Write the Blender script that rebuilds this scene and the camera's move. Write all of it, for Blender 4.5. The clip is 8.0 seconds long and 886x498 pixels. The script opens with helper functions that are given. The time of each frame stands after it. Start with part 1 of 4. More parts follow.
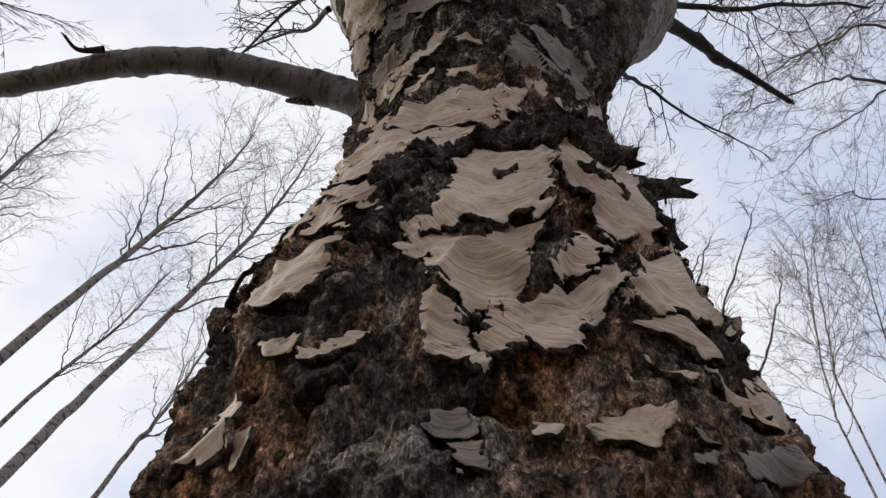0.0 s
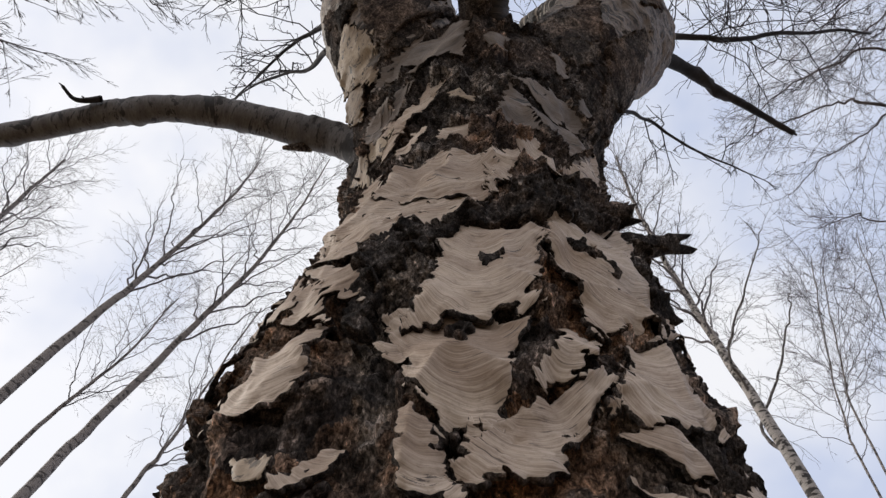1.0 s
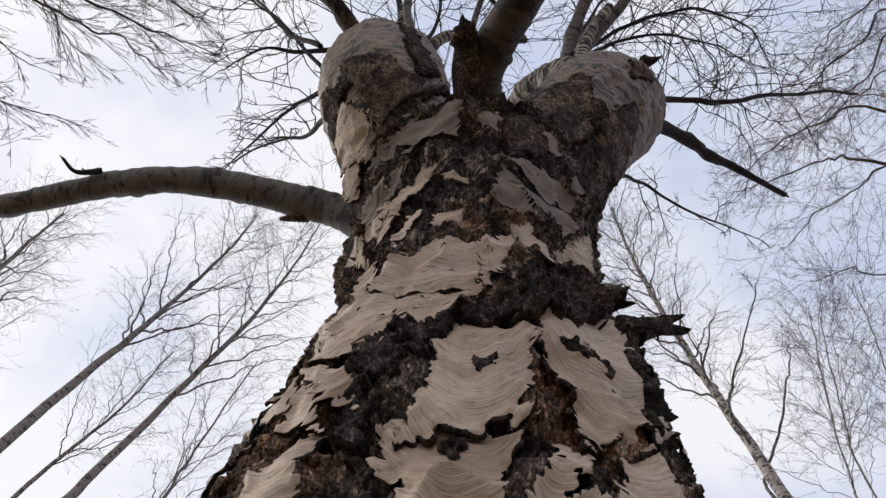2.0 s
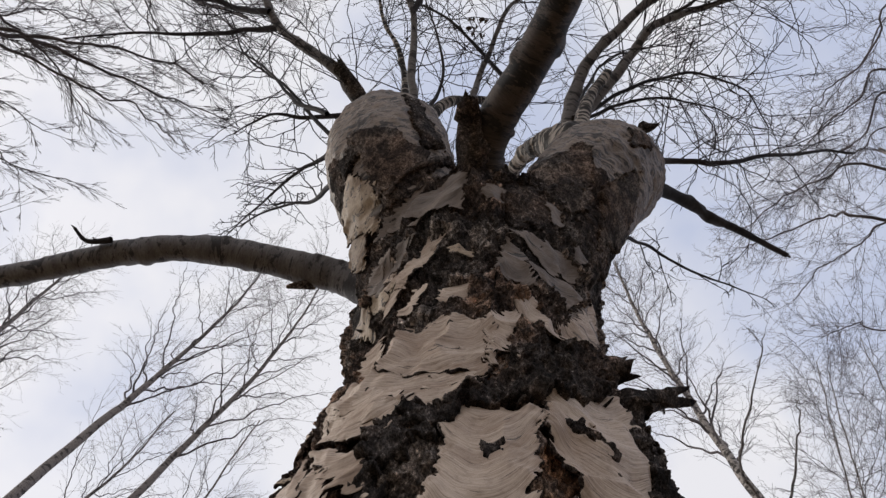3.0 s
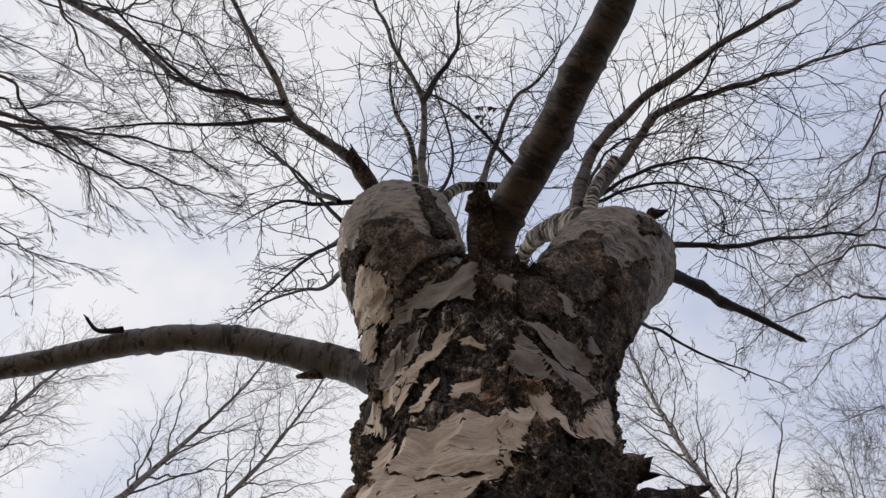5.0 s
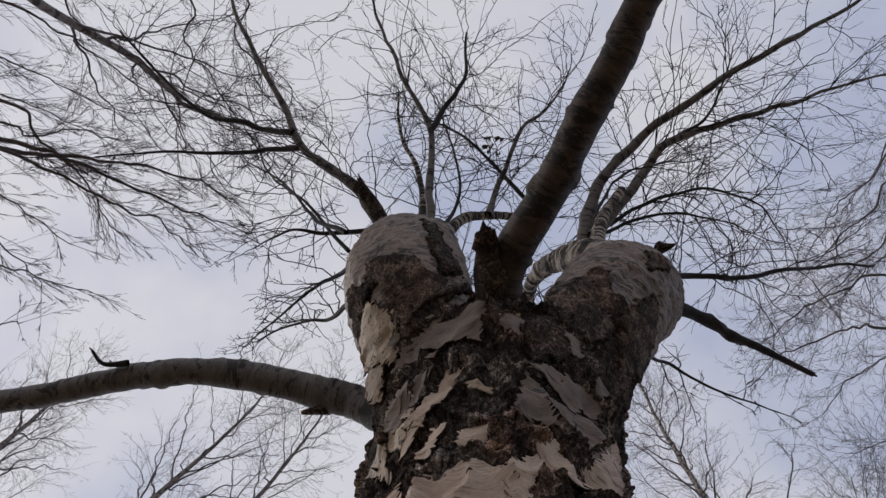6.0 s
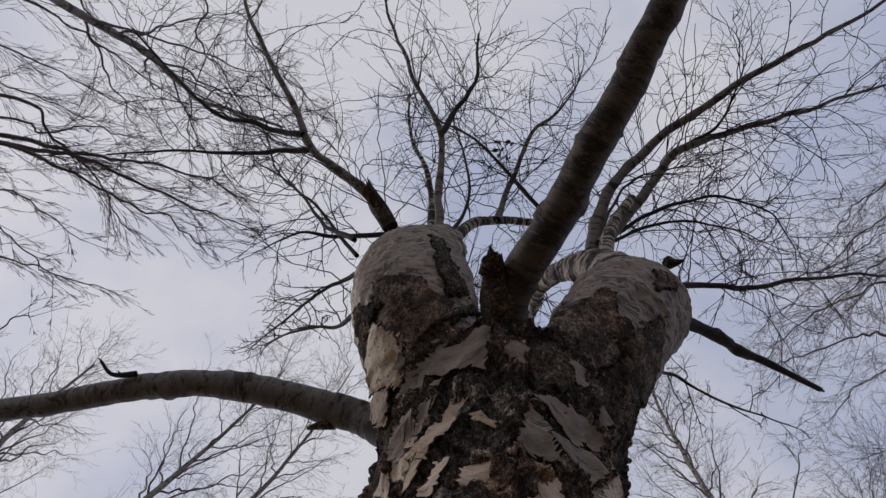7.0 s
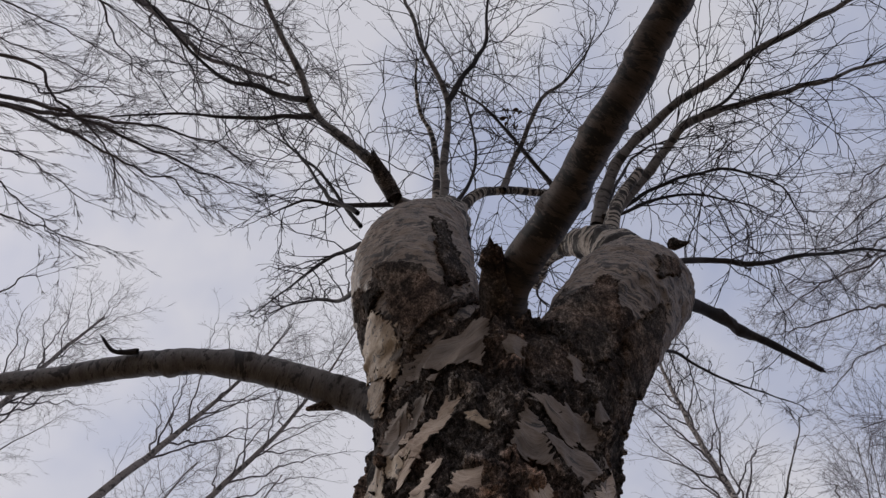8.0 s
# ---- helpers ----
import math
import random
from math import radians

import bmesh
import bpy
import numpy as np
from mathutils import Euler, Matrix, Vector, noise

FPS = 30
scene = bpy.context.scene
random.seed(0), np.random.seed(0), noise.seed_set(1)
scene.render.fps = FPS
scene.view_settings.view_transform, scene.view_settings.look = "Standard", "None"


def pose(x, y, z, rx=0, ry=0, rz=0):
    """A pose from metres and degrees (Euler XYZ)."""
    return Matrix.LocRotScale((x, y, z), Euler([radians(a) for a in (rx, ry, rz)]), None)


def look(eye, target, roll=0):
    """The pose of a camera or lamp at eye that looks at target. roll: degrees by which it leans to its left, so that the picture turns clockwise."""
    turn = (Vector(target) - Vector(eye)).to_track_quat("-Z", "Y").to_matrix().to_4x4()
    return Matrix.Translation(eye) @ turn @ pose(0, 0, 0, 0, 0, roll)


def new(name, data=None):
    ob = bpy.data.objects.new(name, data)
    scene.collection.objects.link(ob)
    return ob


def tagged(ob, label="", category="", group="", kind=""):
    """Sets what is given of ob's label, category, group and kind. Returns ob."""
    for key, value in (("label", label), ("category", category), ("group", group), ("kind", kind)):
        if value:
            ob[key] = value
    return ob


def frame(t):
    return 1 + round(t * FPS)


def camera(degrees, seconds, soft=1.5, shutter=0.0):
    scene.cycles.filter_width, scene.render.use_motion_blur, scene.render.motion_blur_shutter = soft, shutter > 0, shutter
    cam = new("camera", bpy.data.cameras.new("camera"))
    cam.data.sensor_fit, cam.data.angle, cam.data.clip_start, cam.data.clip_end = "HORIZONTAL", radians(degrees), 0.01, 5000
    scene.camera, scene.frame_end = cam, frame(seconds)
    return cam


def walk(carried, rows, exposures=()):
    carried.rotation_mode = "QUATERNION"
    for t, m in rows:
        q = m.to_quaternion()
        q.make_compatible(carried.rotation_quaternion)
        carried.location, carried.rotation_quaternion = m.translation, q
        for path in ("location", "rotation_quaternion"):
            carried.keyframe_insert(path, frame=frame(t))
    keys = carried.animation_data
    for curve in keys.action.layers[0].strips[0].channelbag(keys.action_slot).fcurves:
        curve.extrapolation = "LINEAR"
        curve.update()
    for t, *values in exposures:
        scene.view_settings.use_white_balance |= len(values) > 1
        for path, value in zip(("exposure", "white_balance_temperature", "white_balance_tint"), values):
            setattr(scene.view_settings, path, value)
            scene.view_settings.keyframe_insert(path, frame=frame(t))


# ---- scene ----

# ---- camera and walk ----
cam = camera(63.45, 8.0, soft=1.4)
walk(cam, [
    (0, pose(-0.0350, -0.5150, 1.5000, 150.000, 0.000, -0.000)),
    (0.5, pose(-0.0275, -0.5415, 1.5263, 150.194, 0.224, 0.811)),
    (1, pose(-0.0153, -0.5565, 1.5421, 151.676, -0.133, 0.959)),
    (1.5, pose(-0.0078, -0.5744, 1.5513, 153.489, -0.266, 0.866)),
    (2, pose(-0.0110, -0.6023, 1.5579, 155.607, 0.170, 1.087)),
    (3.5, pose(-0.0137, -0.6413, 1.5492, 161.774, -0.122, 1.615)),
    (4, pose(-0.0147, -0.6424, 1.5619, 163.259, -0.296, 1.752)),
    (4.5, pose(-0.0157, -0.6491, 1.5569, 164.776, -0.505, 1.944)),
    (5, pose(-0.0163, -0.6544, 1.5585, 166.368, -0.617, 1.984)),
    (6.5, pose(-0.0142, -0.7102, 1.5738, 168.459, -1.636, 1.490)),
    (7, pose(-0.0092, -0.7460, 1.5810, 167.500, -2.147, 1.072)),
    (7.5, pose(0.0013, -0.7735, 1.5998, 166.014, -2.842, 0.801)),
    (8, pose(0.0073, -0.8087, 1.6134, 163.970, -2.997, 0.378)),
], exposures=[(0.0, 0.17, 6450, 10), (2.0, 0.17, 6450, 11), (3.5, -0.03, 6480, 12), (4.2, 0.14, 6500, 12), (5.0, 0.03, 6490, 11), (6.5, -0.47, 6290, 15), (8.0, -0.44, 6290, 15)])

# ---- sky and sun ----
SUN_HIGH, SUN_TURN = radians(40), radians(-78)
world = bpy.data.worlds.new("overcast_sky")
scene.world = world
world.use_nodes = True
wt = world.node_tree
wt.nodes.clear()
w_out = wt.nodes.new("ShaderNodeOutputWorld")
w_sky = wt.nodes.new("ShaderNodeTexSky")
w_sky.sky_type, w_sky.sun_disc = "NISHITA", False
w_sky.sun_elevation, w_sky.sun_rotation = SUN_HIGH, SUN_TURN
w_sky.air_density, w_sky.dust_density = 1.0, 1.0
w_blue = wt.nodes.new("ShaderNodeBackground")
w_blue.inputs["Strength"].default_value = 0.11
w_cloud = wt.nodes.new("ShaderNodeBackground")
w_cloud.inputs["Strength"].default_value = 0.93
w_noise = wt.nodes.new("ShaderNodeTexNoise")
w_noise.inputs["Scale"].default_value = 2.2
w_noise.inputs["Detail"].default_value = 5.0
w_ramp = wt.nodes.new("ShaderNodeValToRGB")
w_ramp.color_ramp.elements[0].position, w_ramp.color_ramp.elements[0].color = 0.4, (0.63, 0.69, 0.855, 1)
w_ramp.color_ramp.elements[1].position, w_ramp.color_ramp.elements[1].color = 0.57, (0.99, 0.985, 1.0, 1)
w_mix = wt.nodes.new("ShaderNodeMixShader")
w_mix.inputs["Fac"].default_value = 0.86
wt.links.new(w_sky.outputs["Color"], w_blue.inputs["Color"])
w_dir = wt.nodes.new("ShaderNodeTexCoord")
w_thin = wt.nodes.new("ShaderNodeVectorMath")
w_thin.operation = "DOT_PRODUCT"
w_thin.inputs[1].default_value = (-0.15, -0.06, 0.0)
w_sum = wt.nodes.new("ShaderNodeMath")
wt.links.new(w_dir.outputs["Generated"], w_thin.inputs[0])
wt.links.new(w_noise.outputs["Fac"], w_sum.inputs[0])
wt.links.new(w_thin.outputs["Value"], w_sum.inputs[1])
wt.links.new(w_sum.outputs["Value"], w_ramp.inputs["Fac"])
wt.links.new(w_ramp.outputs["Color"], w_cloud.inputs["Color"])
wt.links.new(w_blue.outputs["Background"], w_mix.inputs[1])
wt.links.new(w_cloud.outputs["Background"], w_mix.inputs[2])
wt.links.new(w_mix.outputs["Shader"], w_out.inputs["Surface"])

sun_data = bpy.data.lights.new("sun", "SUN")
sun_data.energy, sun_data.angle, sun_data.color = 1.35, radians(14), (1.0, 0.94, 0.85)
sun = new("sun", sun_data)
sun.matrix_world = look((math.sin(SUN_TURN) * 30, math.cos(SUN_TURN) * 30, 30 * math.tan(SUN_HIGH)), (0, 0, 3))


# ---- materials ----
def shader(name, rough=0.85, gloss=0.25):
    m = bpy.data.materials.new(name)
    m.use_nodes = True
    b = m.node_tree.nodes["Principled BSDF"]
    b.inputs["Roughness"].default_value = rough
    b.inputs["Specular IOR Level"].default_value = gloss
    return m, m.node_tree, b


def uv_scaled(nt, su, sv, source="UV"):
    tc = nt.nodes.new("ShaderNodeTexCoord")
    mp = nt.nodes.new("ShaderNodeMapping")
    mp.inputs["Scale"].default_value = (su, sv, su)
    nt.links.new(tc.outputs[source], mp.inputs["Vector"])
    return mp.outputs["Vector"]


def solid(nt, across, up):
    """Coordinates through the body of a thing, so that steep faces keep their grain."""
    tc = nt.nodes.new("ShaderNodeTexCoord")
    mp = nt.nodes.new("ShaderNodeMapping")
    mp.inputs["Scale"].default_value = (across, across, up)
    nt.links.new(tc.outputs["Object"], mp.inputs["Vector"])
    return mp.outputs["Vector"]


def noise_tex(nt, vector, scale=1.0, detail=5.0, rough=0.6, warp=0.0):
    n = nt.nodes.new("ShaderNodeTexNoise")
    n.inputs["Scale"].default_value, n.inputs["Detail"].default_value = scale, detail
    n.inputs["Roughness"].default_value, n.inputs["Distortion"].default_value = rough, warp
    nt.links.new(vector, n.inputs["Vector"])
    return n.outputs["Fac"]


def ramp(nt, fac, stops):
    r = nt.nodes.new("ShaderNodeValToRGB")
    e = r.color_ramp.elements
    while len(e) < len(stops):
        e.new(0.5)
    for el, (pos, col) in zip(e, stops):
        el.position, el.color = pos, (*col, 1)
    nt.links.new(fac, r.inputs["Fac"])
    return r.outputs["Color"]


def blend(nt, fac, a, b, mode="MIX"):
    m = nt.nodes.new("ShaderNodeMix")
    m.data_type, m.blend_type = "RGBA", mode
    for value, socket in ((fac, m.inputs[0]), (a, m.inputs[6]), (b, m.inputs[7])):
        if isinstance(value, (int, float)):
            socket.default_value = value
        elif isinstance(value, tuple):
            socket.default_value = (*value, 1)
        else:
            nt.links.new(value, socket)
    return m.outputs[2]


def bump(nt, b, height, strength, distance, under=None):
    n = nt.nodes.new("ShaderNodeBump")
    n.inputs["Strength"].default_value, n.inputs["Distance"].default_value = strength, distance
    nt.links.new(height, n.inputs["Height"])
    if under:
        nt.links.new(under, n.inputs["Normal"])
    nt.links.new(n.outputs["Normal"], b.inputs["Normal"])
    return n.outputs["Normal"]


def rough_bark(name, tones, across=130, rusty=0.25, tint=(1.0, 0.8, 0.68), cracked=0.3):
    """Dark corky bark: fibres and small flakes that run up the stem. tones: how pale its clefts, its body and its flake edges are."""
    m, nt, b = shader(name, 0.95, 0.1)
    streak = noise_tex(nt, solid(nt, across, across * 0.6), 1.0, 8, 0.72, 0.35)
    flake = noise_tex(nt, solid(nt, across * 3.2, across * 1.5), 1.0, 5, 0.7, 0.4)
    patch = noise_tex(nt, solid(nt, 26, 13), 1.0, 6, 0.65, 0.5)
    wob = nt.nodes.new("ShaderNodeTexNoise")
    wob.inputs["Scale"].default_value, wob.inputs["Detail"].default_value = 0.9, 6
    nt.links.new(solid(nt, across * 0.7, across * 0.5), wob.inputs["Vector"])
    bent = nt.nodes.new("ShaderNodeVectorMath")
    bent.operation = "MULTIPLY_ADD"
    bent.inputs[1].default_value = (2.6, 2.6, 2.6)
    nt.links.new(wob.outputs["Color"], bent.inputs[0])
    nt.links.new(solid(nt, across * 0.62, across * 0.3), bent.inputs[2])
    cleft = nt.nodes.new("ShaderNodeTexVoronoi")
    cleft.feature = "DISTANCE_TO_EDGE"
    cleft.inputs["Scale"].default_value = 1.0
    nt.links.new(bent.outputs["Vector"], cleft.inputs["Vector"])
    crack = ramp(nt, cleft.outputs["Distance"], [(0.01, (0.22, 0.2, 0.19)), (0.09, (0.8, 0.8, 0.8)), (0.3, (1.25, 1.25, 1.25))])
    rust = noise_tex(nt, solid(nt, 8, 4), 1.0, 5, 0.6)
    stops = [(0.41, tones[0]), (0.5, tones[1]), (0.58, tones[1] * 1.5), (0.65, tones[2])]
    col = ramp(nt, streak, [(x, tuple(v * c for c in tint)) for x, v in stops])
    col = blend(nt, 1.0, col, ramp(nt, flake, [(0.38, (0.4, 0.4, 0.4)), (0.5, (0.95, 0.95, 0.95)), (0.62, (1.8, 1.8, 1.8))]), "MULTIPLY")
    col = blend(nt, 1.0, col, ramp(nt, patch, [(0.42, (0.38, 0.38, 0.39)), (0.52, (0.85, 0.85, 0.84)), (0.62, (1.5, 1.47, 1.42))]), "MULTIPLY")
    col = blend(nt, cracked, col, crack, "MULTIPLY")
    warm = ramp(nt, rust, [(0.45, (1, 1, 1)), (0.62, (1 + 0.5 * rusty, 1 - 0.06 * rusty, 1 - 0.4 * rusty))])
    nt.links.new(blend(nt, 1.0, col, warm, "MULTIPLY"), b.inputs["Base Color"])
    n1 = bump(nt, b, patch, 0.5, 0.012)
    n2 = bump(nt, b, streak, 0.8, 0.006, n1)
    n3 = bump(nt, b, crack, cracked, 0.004, n2)
    bump(nt, b, flake, 0.6, 0.0025, n3)
    return m


def paper_bark(name, pale, stain, line_dark, across=18, along=560, lines=0.42, marks=0.0, warp=0.25, scars=(9, 46)):
    """Smooth pale outer bark with fine cross strands, small dark dashes and stains."""
    m, nt, b = shader(name, 0.62, 0.3)
    strand = noise_tex(nt, uv_scaled(nt, across, along), 1.0, 4, 0.6, warp)
    fine = noise_tex(nt, uv_scaled(nt, across * 2.6, along * 2.2), 1.0, 3, 0.6)
    dash = noise_tex(nt, uv_scaled(nt, 34, 330), 1.0, 2, 0.5)
    wide = noise_tex(nt, uv_scaled(nt, 9, 14), 1.0, 5, 0.6, 0.5)
    speck = noise_tex(nt, uv_scaled(nt, 120, 150), 1.0, 4, 0.7)
    col = ramp(nt, wide, [(0.36, stain), (0.58, pale)])
    shade = ramp(nt, strand, [(lines - 0.16, (0.5, 0.46, 0.43)), (lines - 0.04, (0.9, 0.88, 0.86)), (lines + 0.16, (1.05, 1.05, 1.05))])
    col = blend(nt, 1.0, col, shade, "MULTIPLY")
    col = blend(nt, ramp(nt, dash, [(0.65, (0, 0, 0)), (0.7, (0.7, 0.7, 0.7))]), col, line_dark)
    if marks:
        scar = noise_tex(nt, uv_scaled(nt, *scars), 1.0, 6, 0.72, 0.5)
        col = blend(nt, ramp(nt, scar, [(1 - marks, (0, 0, 0)), (1.02 - marks, (0.9, 0.9, 0.9))]), col, line_dark)
        blot = noise_tex(nt, uv_scaled(nt, 15, 17), 1.0, 7, 0.7, 0.3)
        col = blend(nt, ramp(nt, blot, [(1.03 - marks, (0, 0, 0)), (1.06 - marks, (0.85, 0.85, 0.85))]), col, line_dark)
    grain = ramp(nt, fine, [(0.3, (0.74, 0.72, 0.7)), (0.6, (1.05, 1.05, 1.05))])
    col = blend(nt, 1.0, col, grain, "MULTIPLY")
    grit = ramp(nt, speck, [(0.3, (0.7, 0.68, 0.66)), (0.5, (1, 1, 1))])
    nt.links.new(blend(nt, 1.0, col, grit, "MULTIPLY"), b.inputs["Base Color"])
    n1 = bump(nt, b, strand, 0.55, 0.0025)
    bump(nt, b, speck, 0.25, 0.001, n1)
    return m


def twig_bark(name, dark, light, low, high):
    m, nt, b = shader(name, 0.8, 0.3)
    n = noise_tex(nt, uv_scaled(nt, 5, 5, "Object"), 1.0, 4, 0.6)
    f = noise_tex(nt, uv_scaled(nt, 60, 60, "Object"), 1.0, 3, 0.6)
    col = ramp(nt, n, [(low, dark), (high, light)])
    nt.links.new(blend(nt, 1.0, col, ramp(nt, f, [(0.3, (0.6, 0.6, 0.6)), (0.6, (1, 1, 1))]), "MULTIPLY"), b.inputs["Base Color"])
    bump(nt, b, f, 0.4, 0.003)
    return m


def banded_bark(name, pale, dark, cut, along=16):
    """Young birch bark: pale, with dark cross bands."""
    m, nt, b = shader(name, 0.7, 0.3)
    band = noise_tex(nt, uv_scaled(nt, 5, along), 1.0, 4, 0.6, 0.3)
    dash = noise_tex(nt, uv_scaled(nt, 14, 130), 1.0, 3, 0.6)
    fine = noise_tex(nt, uv_scaled(nt, 60, 90), 1.0, 4, 0.6)
    col = ramp(nt, band, [(cut, pale), (cut + 0.06, dark)])
    col = blend(nt, ramp(nt, dash, [(0.58, (0, 0, 0)), (0.64, (0.85, 0.85, 0.85))]), col, dark)
    nt.links.new(blend(nt, 1.0, col, ramp(nt, fine, [(0.3, (0.66, 0.64, 0.62)), (0.6, (1, 1, 1))]), "MULTIPLY"), b.inputs["Base Color"])
    bump(nt, b, fine, 0.4, 0.003)
    return m


def leaf_litter():
    m, nt, b = shader("leaf_litter", 0.9, 0.2)
    v = uv_scaled(nt, 1, 1, "Object")
    fleck = noise_tex(nt, v, 14, 8, 0.7)
    wide = noise_tex(nt, v, 0.6, 4, 0.6)
    col = ramp(nt, fleck, [(0.35, (0.04, 0.028, 0.02)), (0.52, (0.17, 0.125, 0.08)), (0.68, (0.32, 0.25, 0.17))])
    col = blend(nt, ramp(nt, wide, [(0.5, (0, 0, 0)), (0.65, (0.6, 0.6, 0.6))]), col, (0.1, 0.1, 0.045))
    nt.links.new(col, b.inputs["Base Color"])
    bump(nt, b, fleck, 0.8, 0.03)
    return m


ROUGH = rough_bark("rough_bark", (0.045, 0.18, 0.7), 150, 0.9, (1.0, 0.8, 0.66), 0.5)
CRUST = rough_bark("bark_crust", (0.038, 0.08, 0.36), 150, 0.3, (1.0, 0.84, 0.76))
WEATHERED = rough_bark("weathered_flake_bark", (0.09, 0.24, 0.5), 170, 0.5, (1.0, 0.84, 0.74))
SCAB = rough_bark("limb_scab_bark", (0.045, 0.115, 0.26), 150, 0.3, (1.0, 0.82, 0.71), 0.15)
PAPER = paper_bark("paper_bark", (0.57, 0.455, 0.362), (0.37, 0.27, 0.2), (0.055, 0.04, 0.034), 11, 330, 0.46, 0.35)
# darker paper: wear, plus the shade of the upper and right-hand plates put into its colour
WORN_SHADED = paper_bark("worn_shaded_paper_bark", (0.235, 0.184, 0.148), (0.13, 0.1, 0.08), (0.035, 0.035, 0.03), 16, 330, 0.45, 0.38)
TAN = paper_bark("tan_inner_bark", (0.42, 0.325, 0.23), (0.26, 0.185, 0.125), (0.06, 0.045, 0.036), 70, 90, 0.36, 0.43, 0.2, (40, 45))
LIMB = paper_bark("limb_bark", (0.28, 0.217, 0.17), (0.17, 0.128, 0.1), (0.035, 0.028, 0.025), 12, 200, 0.42, 0.47, 0.25, (22, 110))
STRIPED = banded_bark("striped_bark", (0.42, 0.365, 0.315), (0.025, 0.02, 0.018), 0.45, 42)
STEM_BARK = paper_bark("stem_bark", (0.105, 0.079, 0.066), (0.055, 0.042, 0.036), (0.02, 0.017, 0.016), 16, 60, 0.3, 0.49, 0.25, (8, 9))
BOUGH_BARK = paper_bark("bough_bark", (0.185, 0.168, 0.163), (0.12, 0.108, 0.106), (0.04, 0.036, 0.038), 20, 60, 0.3, 0.46, 0.25, (6, 11))
CROWN_BARK = banded_bark("crown_bough_bark", (0.17, 0.15, 0.14), (0.04, 0.034, 0.032), 0.52)
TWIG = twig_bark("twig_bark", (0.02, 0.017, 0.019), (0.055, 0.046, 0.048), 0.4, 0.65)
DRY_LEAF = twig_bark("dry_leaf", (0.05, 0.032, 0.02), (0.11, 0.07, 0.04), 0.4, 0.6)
# paler, mauve twig colour: the haze over distant twigs is painted in
HAZED_TWIG = twig_bark("hazed_twig_bark", (0.1, 0.087, 0.093), (0.2, 0.175, 0.18), 0.4, 0.65)
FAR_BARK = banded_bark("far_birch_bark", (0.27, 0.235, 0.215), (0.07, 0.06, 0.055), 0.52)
PALE_BARK = banded_bark("pale_birch_bark", (0.42, 0.38, 0.35), (0.05, 0.042, 0.038), 0.5)


# ---- fields and meshes ----
def lattice(ix, iy, seed):
    h = (ix * 374761393 + iy * 668265263 + seed * 2147483647) & 0xFFFFFFFF
    h = ((h ^ (h >> 13)) * 1274126177) & 0xFFFFFFFF
    return ((h ^ (h >> 16)) & 0xFFFF) / 65535.0


def field(x, y, seed=0, octaves=4):
    """Smooth random field in about -1..1 over two coordinates."""
    x, y = np.broadcast_arrays(np.asarray(x, float), np.asarray(y, float))
    total, amp, norm = np.zeros(x.shape), 1.0, 0.0
    for o in range(octaves):
        ix, iy = np.floor(x).astype(np.int64), np.floor(y).astype(np.int64)
        u, v = x - ix, y - iy
        u, v = u * u * (3 - 2 * u), v * v * (3 - 2 * v)
        s = seed + o * 17
        low = lattice(ix, iy, s) * (1 - u) + lattice(ix + 1, iy, s) * u
        high = lattice(ix, iy + 1, s) * (1 - u) + lattice(ix + 1, iy + 1, s) * u
        total += amp * (2 * (low * (1 - v) + high * v) - 1)
        norm += amp
        amp *= 0.5
        x, y = x * 2.03 + 5.1, y * 2.03 + 9.7
    return total / norm * 1.5


def smooth(x, a, b):
    t = np.clip((x - a) / (b - a), 0, 1)
    return t * t * (3 - 2 * t)


def mesh_part(name, verts, faces, materials, parent=None, label="", uv=None, slots=None, flat=False):
    """One mesh object from arrays: faces is an integer array with 3 or 4 columns."""
    me = bpy.data.meshes.new(name)
    verts, faces = np.asarray(verts, np.float32), np.asarray(faces, np.int32)
    k = faces.shape[1]
    me.vertices.add(len(verts))
    me.vertices.foreach_set("co", verts.ravel())
    me.loops.add(faces.size)
    me.loops.foreach_set("vertex_index", faces.ravel())
    me.polygons.add(len(faces))
    me.polygons.foreach_set("loop_start", np.arange(0, faces.size, k, dtype=np.int32))
    me.polygons.foreach_set("use_smooth", np.full(len(faces), not flat))
    for mat in materials:
        me.materials.append(mat)
    if slots is not None:
        me.polygons.foreach_set("material_index", np.asarray(slots, np.int32))
    if uv is not None:
        layer = me.uv_layers.new(name="UVMap")
        layer.data.foreach_set("uv", np.asarray(uv, np.float32)[faces.ravel()].ravel())
    me.update(calc_edges=True)
    me.validate()
    ob = new(name, me)
    if parent:
        ob.parent = parent
    if label:
        tagged(ob, label)
    return ob


def ring_faces(rows, cols):
    i, j = np.meshgrid(np.arange(rows - 1), np.arange(cols), indexing="ij")
    n = (j + 1) % cols
    return np.stack([i * cols + j, i * cols + n, (i + 1) * cols + n, (i + 1) * cols + j], -1).reshape(-1, 4)


# ---- smooth shapes ----
def spline(points, n):
    """A Catmull-Rom curve through the points, as n rows."""
    p = np.array(points, float)
    p = np.vstack([2 * p[0] - p[1], p, 2 * p[-1] - p[-2]])
    t = np.linspace(0, len(p) - 3 - 1e-9, n)
    k = t.astype(int)
    u = (t - k)[:, None]
    a, b, c, d = p[k], p[k + 1], p[k + 2], p[k + 3]
    return 0.5 * (2 * b + (c - a) * u + (2 * a - 5 * b + 4 * c - d) * u ** 2 + (3 * b - a - 3 * c + d) * u ** 3)


